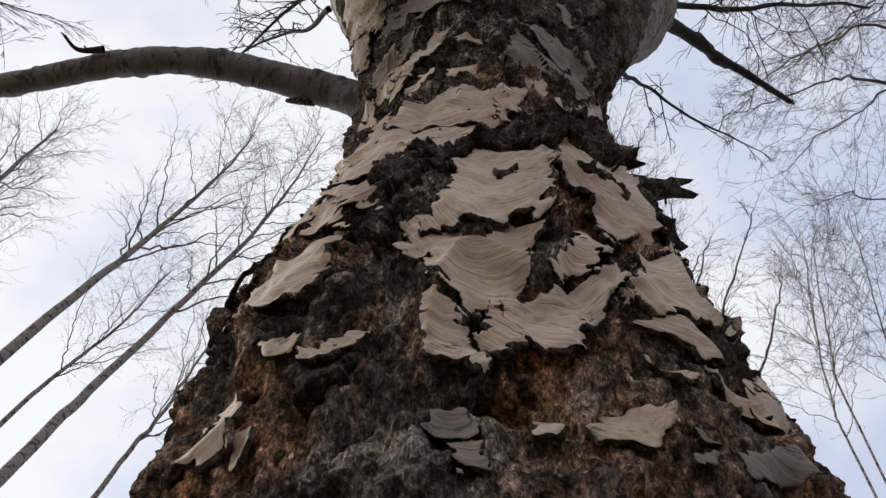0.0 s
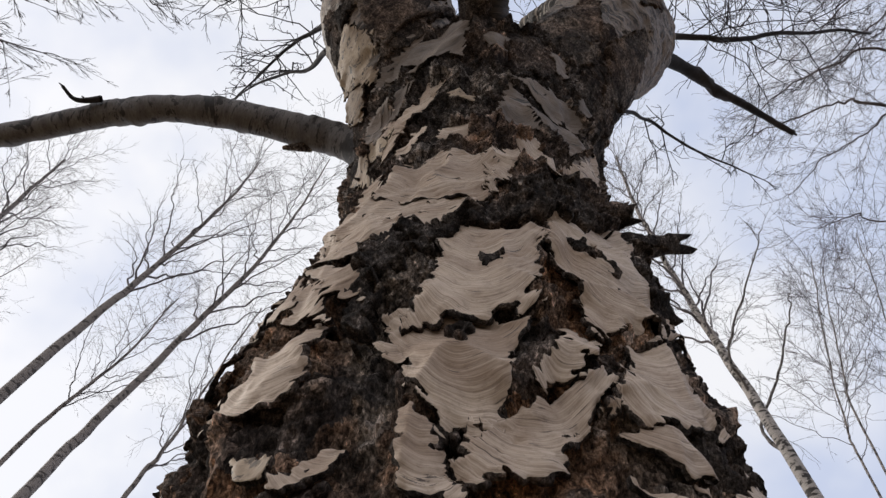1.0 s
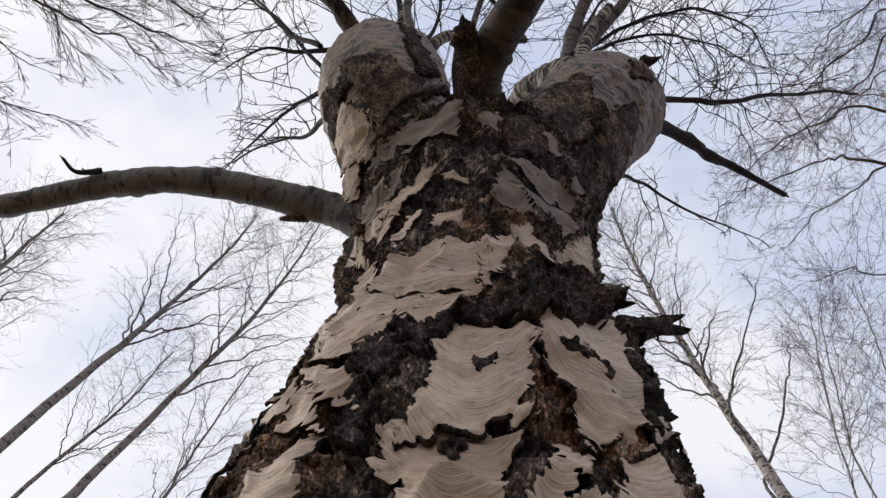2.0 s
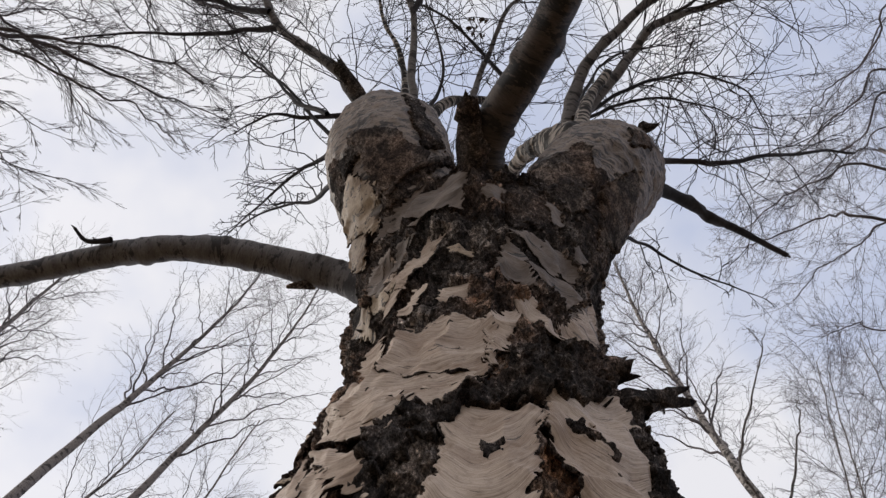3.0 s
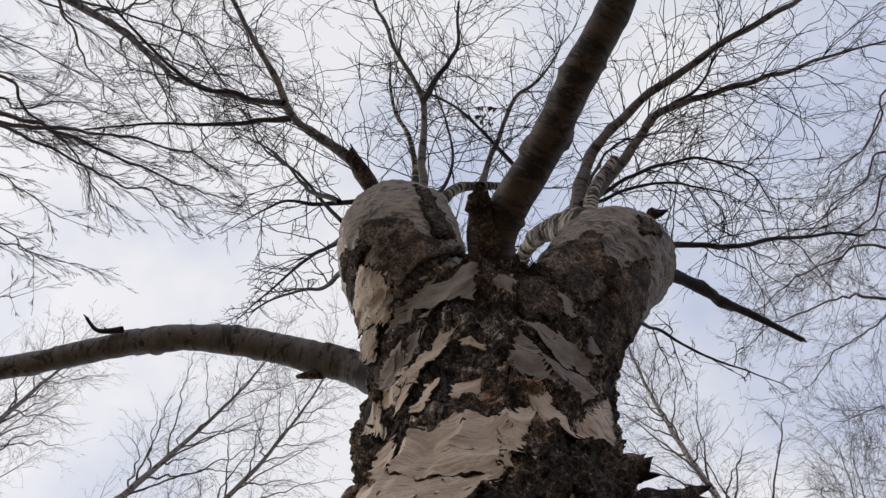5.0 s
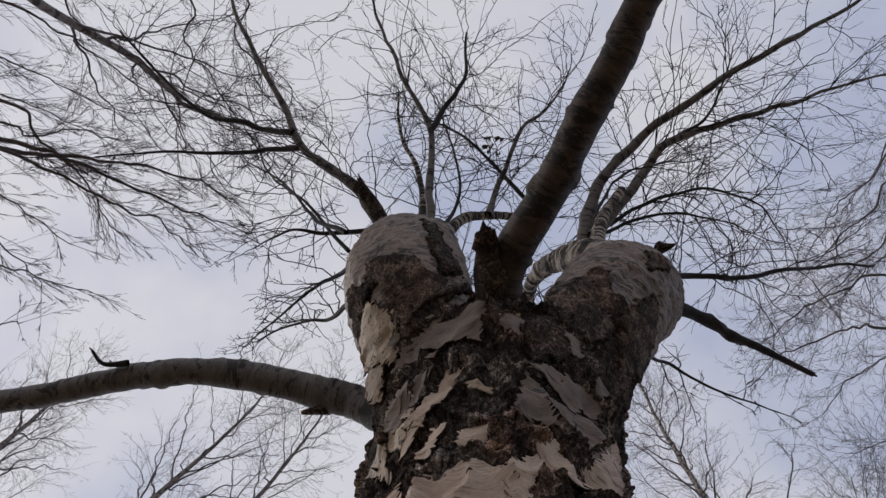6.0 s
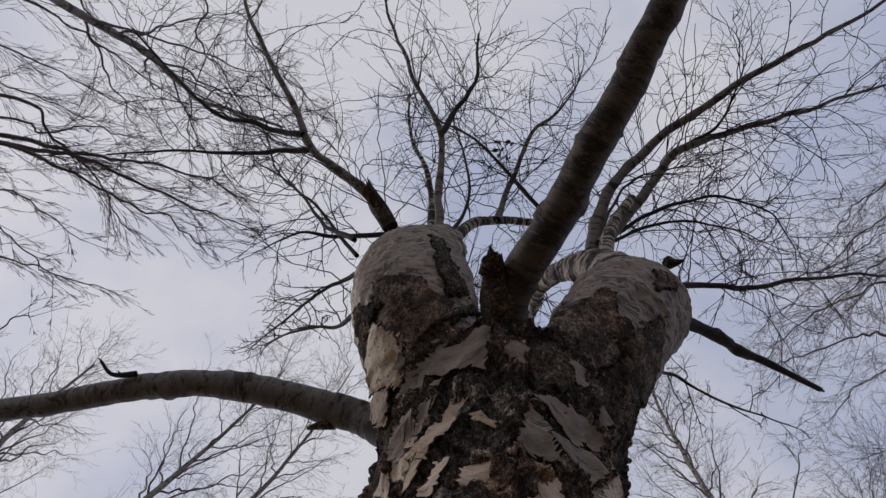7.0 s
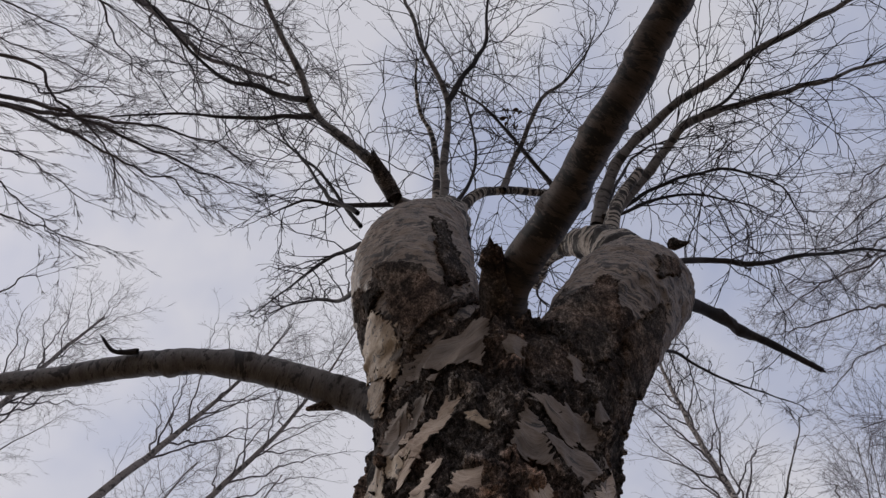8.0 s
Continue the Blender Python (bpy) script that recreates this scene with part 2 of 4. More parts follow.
class Stem:
    """A swept woody body: knots of (x, y, z, radius across, radius in depth); angle 0 faces -y, a quarter turn faces +x."""

    def __init__(self, knots, upright=False):
        self.line = spline(knots, 400)
        step = np.linalg.norm(np.diff(self.line[:, :3], axis=0), axis=1)
        self.run = np.concatenate([[0], np.cumsum(step)])
        self.length = self.run[-1]
        tangent = np.gradient(self.line[:, :3], axis=0)
        tangent /= np.linalg.norm(tangent, axis=1)[:, None]
        if upright:
            tangent[:] = (0, 0, 1)
        front = np.array([0.0, -1.0, 0.0]) - tangent * tangent[:, 1:2] * -1
        self.front = front / np.linalg.norm(front, axis=1)[:, None]
        self.side = np.cross(tangent, self.front)
        self.tangent = tangent

    def pick(self, rows, v):
        return np.stack([np.interp(v, self.run, rows[:, i]) for i in range(rows.shape[1])], -1)

    def at(self, angle, v, lift=0.0):
        """Points on the surface at an angle (radians) and a length along the body, lifted off it."""
        line = self.pick(self.line, v)
        out = np.cos(angle)[..., None] * self.pick(self.front, v) * (line[..., 4:5] + np.asarray(lift)[..., None]) \
            + np.sin(angle)[..., None] * self.pick(self.side, v) * (line[..., 3:4] + np.asarray(lift)[..., None])
        return line[..., :3] + out

    def girth(self, v):
        line = self.pick(self.line, np.asarray(v, float))
        return 0.5 * (line[..., 3] + line[..., 4])


TRUNK = Stem([(0.02, 0.03, -0.1, 0.46, 0.46), (0.01, 0.01, 0.35, 0.33, 0.33), (0, 0, 1.0, 0.285, 0.28), (-0.003, 0, 1.6, 0.262, 0.265),
              (-0.009, 0, 1.95, 0.252, 0.268), (-0.002, 0, 2.1, 0.238, 0.253), (0.012, 0.005, 2.27, 0.232, 0.247), (0.02, 0.005, 2.45, 0.206, 0.236),
              (0.026, -0.005, 2.6, 0.204, 0.228), (0.03, -0.02, 2.74, 0.222, 0.245), (0.05, -0.045, 2.9, 0.235, 0.25), (0.06, -0.06, 3.0, 0.18, 0.21),
              (0.06, -0.08, 3.05, 0.07, 0.1)], upright=True)
LEFT = Stem([(-0.030, 0.000, 2.450, 0.090, 0.090), (-0.052, -0.030, 2.660, 0.134, 0.134), (-0.069, -0.090, 2.830, 0.121, 0.124), (-0.103, -0.180, 2.980, 0.123, 0.126), (-0.138, -0.222, 3.140, 0.144, 0.149), (-0.167, -0.235, 3.400, 0.155, 0.153), (-0.187, -0.190, 3.750, 0.154, 0.149), (-0.196, -0.140, 4.100, 0.137, 0.134), (-0.145, -0.110, 4.380, 0.110, 0.110), (-0.140, -0.100, 4.580, 0.085, 0.085), (-0.140, -0.100, 4.640, 0.012, 0.012)])
RIGHT = Stem([(0.060, 0.000, 2.450, 0.090, 0.090), (0.045, -0.030, 2.680, 0.127, 0.122), (0.134, -0.070, 2.860, 0.139, 0.129), (0.201, -0.110, 3.000, 0.135, 0.130), (0.280, -0.135, 3.170, 0.139, 0.139), (0.367, -0.140, 3.380, 0.150, 0.153), (0.455, -0.100, 3.620, 0.168, 0.163), (0.520, -0.020, 3.840, 0.152, 0.155), (0.535, -0.030, 4.000, 0.124, 0.126), (0.485, -0.082, 4.170, 0.086, 0.088), (0.410, -0.062, 4.310, 0.058, 0.058), (0.335, -0.010, 4.440, 0.040, 0.040), (0.280, 0.090, 4.560, 0.030, 0.030), (0.260, 0.240, 4.700, 0.020, 0.020), (0.258, 0.250, 4.710, 0.006, 0.006)])


# ---- bark plates: kept in a list, since the bark below them swells with them ----
PLATES = []


def plate(stem, angle, v, w_top, w_bottom, height, skew, slope_top, slope_bottom, lip=0.016, look_of=PAPER, jag=1.0, belly=0.0, sag=None):
    PLATES.append(dict(stem=stem, angle=radians(angle), v=v, corner=np.array([
        (-w_top / 2 - skew / 2, height / 2 - slope_top / 2), (w_top / 2 - skew / 2, height / 2 + slope_top / 2),
        (w_bottom / 2 + skew / 2, -height / 2 + slope_bottom / 2), (-w_bottom / 2 + skew / 2, -height / 2 - slope_bottom / 2)]),
        height=max(height, 0.02), lip=lip, mat=look_of, jag=jag, belly=belly, seed=len(PLATES) * 7 + 3, sag=-1.1 + 0.5 * math.sin(len(PLATES) * 2.3) if sag is None else sag, slant=0.25 * math.sin(len(PLATES) * 1.7), girth=float(stem.girth(v))))


def strand_sag(p, a):
    """How the strands of a plate hang: a bow across it and a slant."""
    return p["sag"] * a ** 2 / max(np.ptp(p["corner"][:, 0]), 0.03) + p["slant"] * a


def inside(p, a, b):
    """How far a point lies within a plate's ragged outline."""
    d = np.full(np.shape(a), 9.0)
    for k in range(4):
        p0, p1 = p["corner"][k], p["corner"][(k + 1) % 4]
        e = p1 - p0
        n = np.array([e[1], -e[0]]) / max(np.hypot(*e), 1e-6)
        away = (a - p0[0]) * n[0] + (b - p0[1]) * n[1]
        if k == 2 and p["belly"]:
            f = ((a - p0[0]) * e[0] + (b - p0[1]) * e[1]) / (e[0] ** 2 + e[1] ** 2)
            away = away + p["belly"] * 4 * np.clip(f * (1 - f), 0, 1)
        d = np.minimum(d, away)
    s, j = p["seed"], p["jag"]
    size = min(1.0, max(0.35, min(p["height"], np.ptp(p["corner"][:, 0])) / 0.05))
    grow = -0.001 if p["mat"] is CRUST else 0.001 if j > 1.2 else 0.004 * size
    along = b + strand_sag(p, a)
    teeth = 0.006 * field(a / 0.028, along / 0.0055, s + 13, 2) + 0.004 * (0.3 - np.abs(field(a / 0.014, along / 0.009, s + 11, 2)))
    lobes = 0.0045 * field(a / 0.036, b / 0.036, s, 3) + 0.0035 * field(a / 0.008, b / 0.01, s + 5, 2)
    d = d + grow + j * size * (teeth + lobes)
    hole = 0.03 * (field(a / 0.026, b / 0.02, s + 9, 3) + 1.05)
    return np.minimum(d, hole)


def lift_of(p, a, b):
    """How far the plate stands off: tucked in at its top, hollow in the middle, curling out at its foot and sides."""
    top = p["corner"][:2, 1].max()
    fall = np.clip((top - b) / (p["height"] * 1.1), 0, 1.2)
    if p["mat"] is CRUST:
        return p["lip"] * (0.9 + 0.5 * field(a / 0.014, b / 0.012, p["seed"] + 2, 3))
    side = np.clip(np.abs(a) / max(np.abs(p["corner"][:, 0]).max(), 0.01), 0, 1)
    curl = 0.3 + 0.5 * fall + 0.3 * np.clip(fall - 0.6, 0, 1) * 2 + 0.45 * side ** 3
    return 0.004 - 0.0055 * (1 - smooth(fall, 0.0, 0.3)) * (p["lip"] > 0.0031) + p["lip"] * curl * (0.85 + 0.35 * field(a / 0.05, b / 0.05, p["seed"] + 2, 2))


def coarse(u, v, seed):
    ridge = 1 - np.abs(field(u / 0.075, v / 0.11, seed, 3))
    low = smooth(-v, -1.98, -1.88)
    pits = 0.03 * smooth(field(u / 0.085, v / 0.075, seed + 31, 2), 0.2, 0.9) * low
    return 0.022 * (ridge - 0.5) + 0.008 * field(u / 0.2, v / 0.25, seed + 3, 2) - pits


def fine(u, v, seed):
    low = smooth(-v, -2.08, -1.94)
    grains = 0.004 * field(u / 0.012, v / 0.015, seed + 16, 3)
    return scales(u, v, seed) * (1 - 0.35 * low) + grains * low


def flakes(u, v, seed):
    """Where the layers of bark step: whole numbers are the edges of flakes, longer up the stem than across it."""
    bent = field(u / 0.045, v / 0.06, seed + 21, 2) * 0.012
    return 2.6 * field((u + bent) / 0.03, (v + bent) / 0.044, seed + 6, 4)


def scales(u, v, seed):
    f = flakes(u, v, seed)
    step = np.floor(f) + smooth(f - np.floor(f), 0.7, 1.0)
    return 0.0068 * step + 0.004 * np.abs(field(u / 0.011, v / 0.016, seed + 8, 2)) + 0.003 + 0.0018 * field(u / 0.0055, v / 0.008, seed + 12, 1)


def stem_relief(stem, angle, v, seed, crusty, amount=1.0):
    girth = stem.girth(v)
    u = angle * girth
    big = coarse(u, v, seed) * amount
    h = big + fine(u, v, seed) * crusty
    for p in PLATES:
        if p["stem"] is not stem:
            continue
        a, b = (angle - p["angle"]) * p["girth"], v - p["v"]
        reach = np.abs(p["corner"]).max(0) + 0.06
        near = (np.abs(a) < reach[0]) & (np.abs(b) < reach[1])
        if not near.any():
            continue
        an, bn = a[near], b[near]
        d = inside(p, an, bn)
        m = smooth(d, -0.003, 0.004)
        if p["mat"] is not CRUST and p["lip"] > 0.0031:
            m = m * (0.25 + 0.75 * smooth((p["corner"][:2, 1].max() - bn) / (p["height"] * 1.1), 0.05, 0.4))
        up = big[near] * 0.85 + lift_of(p, an, bn) - 0.006
        out = h[near] - (0.0025 + 0.2 * p["lip"]) * np.exp(np.minimum(d, 0) / 0.02) * (p["lip"] > 0.0031)
        h[near] = out * (1 - m) + up * m
    return h


def stem_mesh(name, stem, angles, vs, seed, crusty, materials, parent, label="", slot_rule=None, amount=1.0):
    A, V = np.meshgrid(angles, vs)
    H = stem_relief(stem, A, V, seed, crusty, amount)
    P = stem.at(A, V, H - 0.004 * crusty)
    faces = ring_faces(len(vs), len(angles))
    uv = np.stack([A * stem.girth(V), V], -1).reshape(-1, 2)
    slots = None
    if slot_rule:
        slots = slot_rule(A[:-1].ravel(), V[:-1].ravel(), stem)
    return mesh_part(name, P.reshape(-1, 3), faces, materials, parent, label, uv, slots)


def plate_mesh(p, parent, seed, amount=1.0):
    """A ragged bark plate with a thick dark rim, following the swell of its stem."""
    stem, cell = p["stem"], 0.0021
    lo, hi = p["corner"].min(0) - 0.02, p["corner"].max(0) + 0.02
    xs, ys = np.arange(lo[0], hi[0], cell), np.arange(lo[1], hi[1], cell)
    A, B = np.meshgrid(xs, ys)
    D = inside(p, A, B)
    keep = (D[:-1, :-1] + D[1:, :-1] + D[:-1, 1:] + D[1:, 1:]) > 0
    n = keep.astype(int)
    if n.sum() < 12:
        return
    cols = len(xs)
    i, j = np.nonzero(keep)
    faces = np.stack([i * cols + j, i * cols + j + 1, (i + 1) * cols + j + 1, (i + 1) * cols + j], -1)
    gb, ga = np.gradient(D, cell)
    g2 = np.maximum(ga ** 2 + gb ** 2, 0.15)
    edges = np.concatenate([faces[:, [0, 1]], faces[:, [1, 2]], faces[:, [2, 3]], faces[:, [3, 0]]])
    key = edges[:, 0] * (cols * len(ys)) + edges[:, 1]
    back = edges[:, 1] * (cols * len(ys)) + edges[:, 0]
    rim = edges[~np.isin(key, back)]
    on_rim = np.zeros(A.size, bool)
    on_rim[rim.ravel()] = True
    on_rim = on_rim.reshape(A.shape)
    shift = np.where(on_rim, np.clip(-D / g2, -0.004, 0.004), 0)
    A2, B2 = A + np.clip(shift * ga, -cell * 0.8, cell * 0.8), B + np.clip(shift * gb, -cell * 0.8, cell * 0.8)
    ang, v = p["angle"] + A2 / p["girth"], np.clip(p["v"] + B2, 0, stem.length)
    u = ang * stem.girth(v)
    sag = strand_sag(p, A2)
    H = coarse(u, v, seed) * 0.85 * amount + lift_of(p, A2, B2) + 0.0006 * field(A2 / 0.05, (B2 + sag) / 0.008, p["seed"] + 4, 2)
    edge = smooth(D, 0.0, 0.012)
    H = H + 0.004 * (1 - edge) * field(A2 / 0.015, B2 / 0.015, p["seed"] + 6, 2) * (p["lip"] > 0.0031)
    used = np.unique(faces)
    remap = np.full(A.size, -1)
    remap[used] = np.arange(len(used))
    H = H - 0.004 * (amount == 1.0)
    top = stem.at(ang, v, H).reshape(-1, 3)[used]
    slope = np.sqrt(g2)
    stick = (0.0004 + 0.0035 * np.clip(field(A2 / 0.009, B2 / 0.009, p["seed"] + 8, 3) + 0.2, 0, 2)) * (p["lip"] > 0.0031)
    A3, B3 = A2 - ga / slope * stick, B2 - gb / slope * stick
    ang3, v3 = p["angle"] + A3 / p["girth"], np.clip(p["v"] + B3, 0, stem.length)
    thin_rim = 0.4 if p["mat"] in (PAPER, WORN_SHADED, TAN) else 1.0
    mid = stem.at(ang3, v3, H - 0.004 * thin_rim).reshape(-1, 3)
    foot = stem.at(ang3, v3, H - (0.012 + p["lip"] * 0.5) * (0.3 + 0.7 * (thin_rim == 1.0))).reshape(-1, 3)
    uv = np.stack([u + p["seed"], v + sag], -1).reshape(-1, 2)
    rim_ids = np.unique(rim)
    n_rim = len(rim_ids)
    order = np.full(A.size, -1)
    order[rim_ids] = len(used) + np.arange(n_rim)
    skirt = np.stack([remap[rim[:, 1]], remap[rim[:, 0]], order[rim[:, 0]], order[rim[:, 1]]], -1)
    drop = np.stack([order[rim[:, 1]], order[rim[:, 0]], order[rim[:, 0]] + n_rim, order[rim[:, 1]] + n_rim], -1)
    verts = np.vstack([top, mid[rim_ids], foot[rim_ids]])
    all_uv = np.vstack([uv[used], uv[rim_ids] + 0.006, uv[rim_ids] + 0.018])
    slots = np.concatenate([np.zeros(len(faces)), np.ones(len(skirt) + len(drop))])
    skirt = np.vstack([skirt, drop])
    rim_mat = p["mat"] if p["mat"] in (SCAB, CRUST) else CRUST
    mesh_part("bark_ridge" if p["mat"] is CRUST else "bark_plate", verts, np.vstack([remap[faces], skirt]), [p["mat"], rim_mat], parent, "", all_uv, slots)


# ---- branches and twigs ----
def tube_rings(path, radius, sides):
    """Rings round many lines at once: path (K, n, 3), radius (K, n)."""
    t = np.gradient(path, axis=1)
    t /= np.maximum(np.linalg.norm(t, axis=2, keepdims=True), 1e-9)
    ref = np.where(np.abs(t[:, :1, 2:3]) > 0.9, np.array([1.0, 0.0, 0.0]), np.array([0.0, 0.0, 1.0]))
    s = np.cross(t, np.broadcast_to(ref, t.shape))
    s /= np.maximum(np.linalg.norm(s, axis=2, keepdims=True), 1e-9)
    q = np.cross(s, t)
    a = np.linspace(0, 2 * np.pi, sides, endpoint=False)
    ring = s[:, :, None] * np.cos(a)[None, None, :, None] + q[:, :, None] * np.sin(a)[None, None, :, None]
    return path[:, :, None] + ring * radius[:, :, None, None]


def twig_mesh(name, lines, radii, material, parent, sides=3, label=""):
    """Many thin tubes in one mesh; lines of equal length are swept together."""
    verts, faces, base = [], [], 0
    for n in sorted({len(x) for x in lines}):
        path = np.array([x for x in lines if len(x) == n])
        rad = np.array([r for r in radii if len(r) == n])
        k = len(path)
        verts.append(tube_rings(path, rad, sides).reshape(-1, 3))
        faces.append((ring_faces(n, sides)[None] + (base + np.arange(k) * n * sides)[:, None, None]).reshape(-1, 4))
        base += k * n * sides
    return tagged(mesh_part(name, np.vstack(verts), np.vstack(faces), [material], parent, label), kind="stuff")


def across(rng, ahead):
    off = rng.normal(0, 1, 3)
    off -= ahead * off.dot(ahead)
    return off / np.linalg.norm(off)


def sprout(rng, lines, radii, start, way, length, r, level, spread, droop, count, stray=0.17, knee=0.06, least=0.0012):
    """A twig that turns a little at every bud, first to one side and then to the other, with side twigs at its buds."""
    d = way / np.linalg.norm(way)
    n = int(min(max(round(length / knee), 3), 12))
    side = across(rng, d)
    curl = rng.normal(0, stray * 0.35, 3)
    p, pts, shoots = start, [start], []
    for k in range(n):
        bend = stray * rng.uniform(0.3, 1.5) * (1 if k % 2 else -1)
        d = d + side * bend + curl + rng.normal(0, stray * 0.55, 3)
        d[2] += droop
        d /= np.linalg.norm(d)
        p = p + d * (length / n * rng.uniform(0.7, 1.3))
        pts.append(p)
        shoots.append((p, d, side * (-1 if k % 2 else 1), (k + 1) / n))
    lines.append(pts)
    radii.append(np.linspace(r, max(r * 0.5, least * 0.8), n + 1))
    if level > 0:
        for k in range(count):
            q, ahead, out, f = shoots[min(int(rng.uniform(0.05, 1.0) * n), n - 1)]
            off = out + 0.9 * across(rng, ahead)
            off -= ahead * off.dot(ahead)
            off /= max(np.linalg.norm(off), 1e-6)
            turn = rng.uniform(0.5, 1.1) * spread
            sprout(rng, lines, radii, q, ahead * math.cos(turn) + off * math.sin(turn), length * rng.uniform(0.25, 0.6) * (1.1 - 0.5 * f),
                   max(r * 0.6, least), level - 1, spread, droop, max(2, count - 1), stray, knee, least)


def branch(parent, points, r0, r1, seed, twigs=14, reach=0.6, level=2, count=4, spread=0.95, droop=0.0, thin=0.0034, bark=None, fine_bark=None,
           name="branch", first=0.15, sides=8, wobble=0.012, knobs=0.09, stray=0.26, torn=0.0, flare=0.0, knee=0.055, least=0.0011):
    """A bough along a line, with its twigs as a part of its own."""
    rng = np.random.default_rng(seed)
    line = spline(points, (24 if sides >= 12 else 8) * len(points))
    n = len(line)
    length = np.linalg.norm(np.diff(line, axis=0), axis=1).sum()
    t = np.linspace(0, 1, n)
    line = line + np.stack([field(t * length / 0.22, np.full(n, seed * 1.7 + k), seed + k, 2) for k in range(3)], -1) * wobble * smooth(t, 0, 0.15)[:, None]
    rad = r0 + (r1 - r0) * t ** 0.8
    rad = rad * (1 + knobs * field(t * length / 0.07, t * 0, seed + 9, 2)) * (1 + flare * np.exp(-t * length / 0.13))
    rings = tube_rings(line[None], rad[None], sides)[0]
    if sides >= 12:
        turn = np.linspace(0, 2 * np.pi, sides, endpoint=False)[None]
        run = (t * length)[:, None]
        lump = 0.025 * field(np.sin(turn) * 2.6 + 5, run / 0.07 + np.cos(turn) * 2.6, seed + 14, 4)
        lump = lump + 0.16 * smooth(field(np.sin(turn) * 0.9 + 7, run / 0.06 + np.cos(turn) * 0.9, seed + 15, 1), 0.75, 1.3)
        rings = line[:, None] + (rings - line[:, None]) * (1 + lump * knobs / 0.05)[..., None]
    tip = line[-1] - line[-2]
    tip = tip / np.linalg.norm(tip)
    spikes = (rng.uniform(0, 1, sides) ** 2 * torn)[:, None] * tip
    mid = line[-1] + (rings[-1] - line[-1]) * 0.6 + spikes * 0.5 - tip * torn * 0.2
    end = line[-1] + (rings[-1] - line[-1]) * 0.05 - tip * torn * 0.3
    rings[-1] = rings[-1] + spikes
    rings = np.concatenate([rings, mid[None], end[None]]).reshape(-1, 3)
    ang = np.tile(np.linspace(0, 1, sides) * 2 * np.pi * r0, n + 2)
    uv = np.stack([ang, np.repeat(np.concatenate([t * length, [length + r1, length + 2 * r1]]), sides)], -1)
    ob = mesh_part(name, rings, ring_faces(n + 2, sides), [bark or (CROWN_BARK if r0 > 0.018 else TWIG)], parent, "", uv)
    lines, radii = [], []
    for k in range(twigs):
        f = (first + (1 - first) * (k + rng.uniform(0, 1)) / twigs) * (n - 1.01)
        i = int(f)
        ahead = line[i + 1] - line[i]
        ahead = ahead / np.linalg.norm(ahead)
        off = across(rng, ahead)
        turn = rng.uniform(0.5, 1.1) * spread
        sprout(rng, lines, radii, line[i], ahead * math.cos(turn) + off * math.sin(turn), reach * rng.uniform(0.5, 1.1) * (1.1 - 0.5 * f / n),
               min(max(thin, least), rad[i] * 0.7), level, spread, droop, count, stray, knee, least)
    if reach > 0.015:
        sprout(rng, lines, radii, line[-1], line[-1] - line[-2], reach * 0.7, min(r1, thin), level, spread, droop, count, stray, knee, least)
    if lines:
        twig_mesh("twig_spray", lines, radii, fine_bark or TWIG, ob)
    return ob


# ---- ground ----
def build_ground():
    rings = np.concatenate([np.linspace(0.0, 12, 40), np.geomspace(13, 900, 30)])
    ang = np.linspace(0, 2 * np.pi, 96, endpoint=False)
    Rr, Aa = np.meshgrid(rings, ang, indexing="ij")
    x, y = Rr * np.cos(Aa), Rr * np.sin(Aa)
    z = 0.05 * field(x / 1.3, y / 1.3, 4, 4) * np.minimum(1, Rr) + 0.25 * field(x / 14, y / 14, 8, 3) * smooth(Rr, 3, 20)
    verts = np.stack([x, y, z], -1).reshape(-1, 3)
    tagged(mesh_part("ground", verts, ring_faces(len(rings), 96), [leaf_litter()]), "brown leaf litter and thin grass of a birch wood", "ground", kind="structure")


build_ground()

# ---- the old birch ----
birch = new("birch_tree")
tagged(birch, "old forked birch with black fissured bark and curling pale plates", "tree")

plate(TRUNK, 4.2, 2.182, 0.081, 0.086, 0.172, -0.020, -0.038, 0.010, lip=0.0070, belly=0.007, sag=-2.2)
plate(TRUNK, -1.2, 2.034, 0.113, 0.030, 0.128, 0.012, -0.029, 0.001, lip=0.0045, sag=-1.4)
plate(TRUNK, -11.3, 2.053, 0.014, 0.006, 0.033, 0.016, -0.001, 0.001, lip=0.0030)
plate(TRUNK, 35.7, 2.250, 0.121, 0.136, 0.189, 0.035, 0.107, 0.132, lip=0.0060, belly=0.008, sag=-1.8)
plate(TRUNK, -6.2, 1.947, 0.014, 0.030, 0.065, 0.011, -0.015, -0.006, lip=0.0042, sag=-1.2)
plate(TRUNK, 7.8, 1.959, 0.105, 0.054, 0.062, -0.032, 0.066, 0.003, lip=0.0047, sag=-1.5)
plate(TRUNK, 2.9, 1.972, 0.014, 0.025, 0.042, -0.005, 0.005, 0.007, lip=0.0035)
plate(TRUNK, 17.6, 2.043, 0.018, 0.029, 0.050, -0.026, 0.002, 0.016, lip=0.0030)
plate(TRUNK, -32.6, 2.077, 0.031, 0.075, 0.089, -0.027, 0.005, -0.019, lip=0.0051, jag=0.8, belly=0.006)
plate(TRUNK, -19.0, 2.342, 0.121, 0.100, 0.093, -0.053, -0.110, -0.083, lip=0.0030)
plate(TRUNK, -28.2, 2.295, 0.121, 0.085, 0.083, 0.009, -0.130, -0.038, lip=0.0033)
plate(TRUNK, -27.1, 2.190, 0.067, 0.026, 0.074, 0.032, -0.048, -0.019, lip=0.0030)
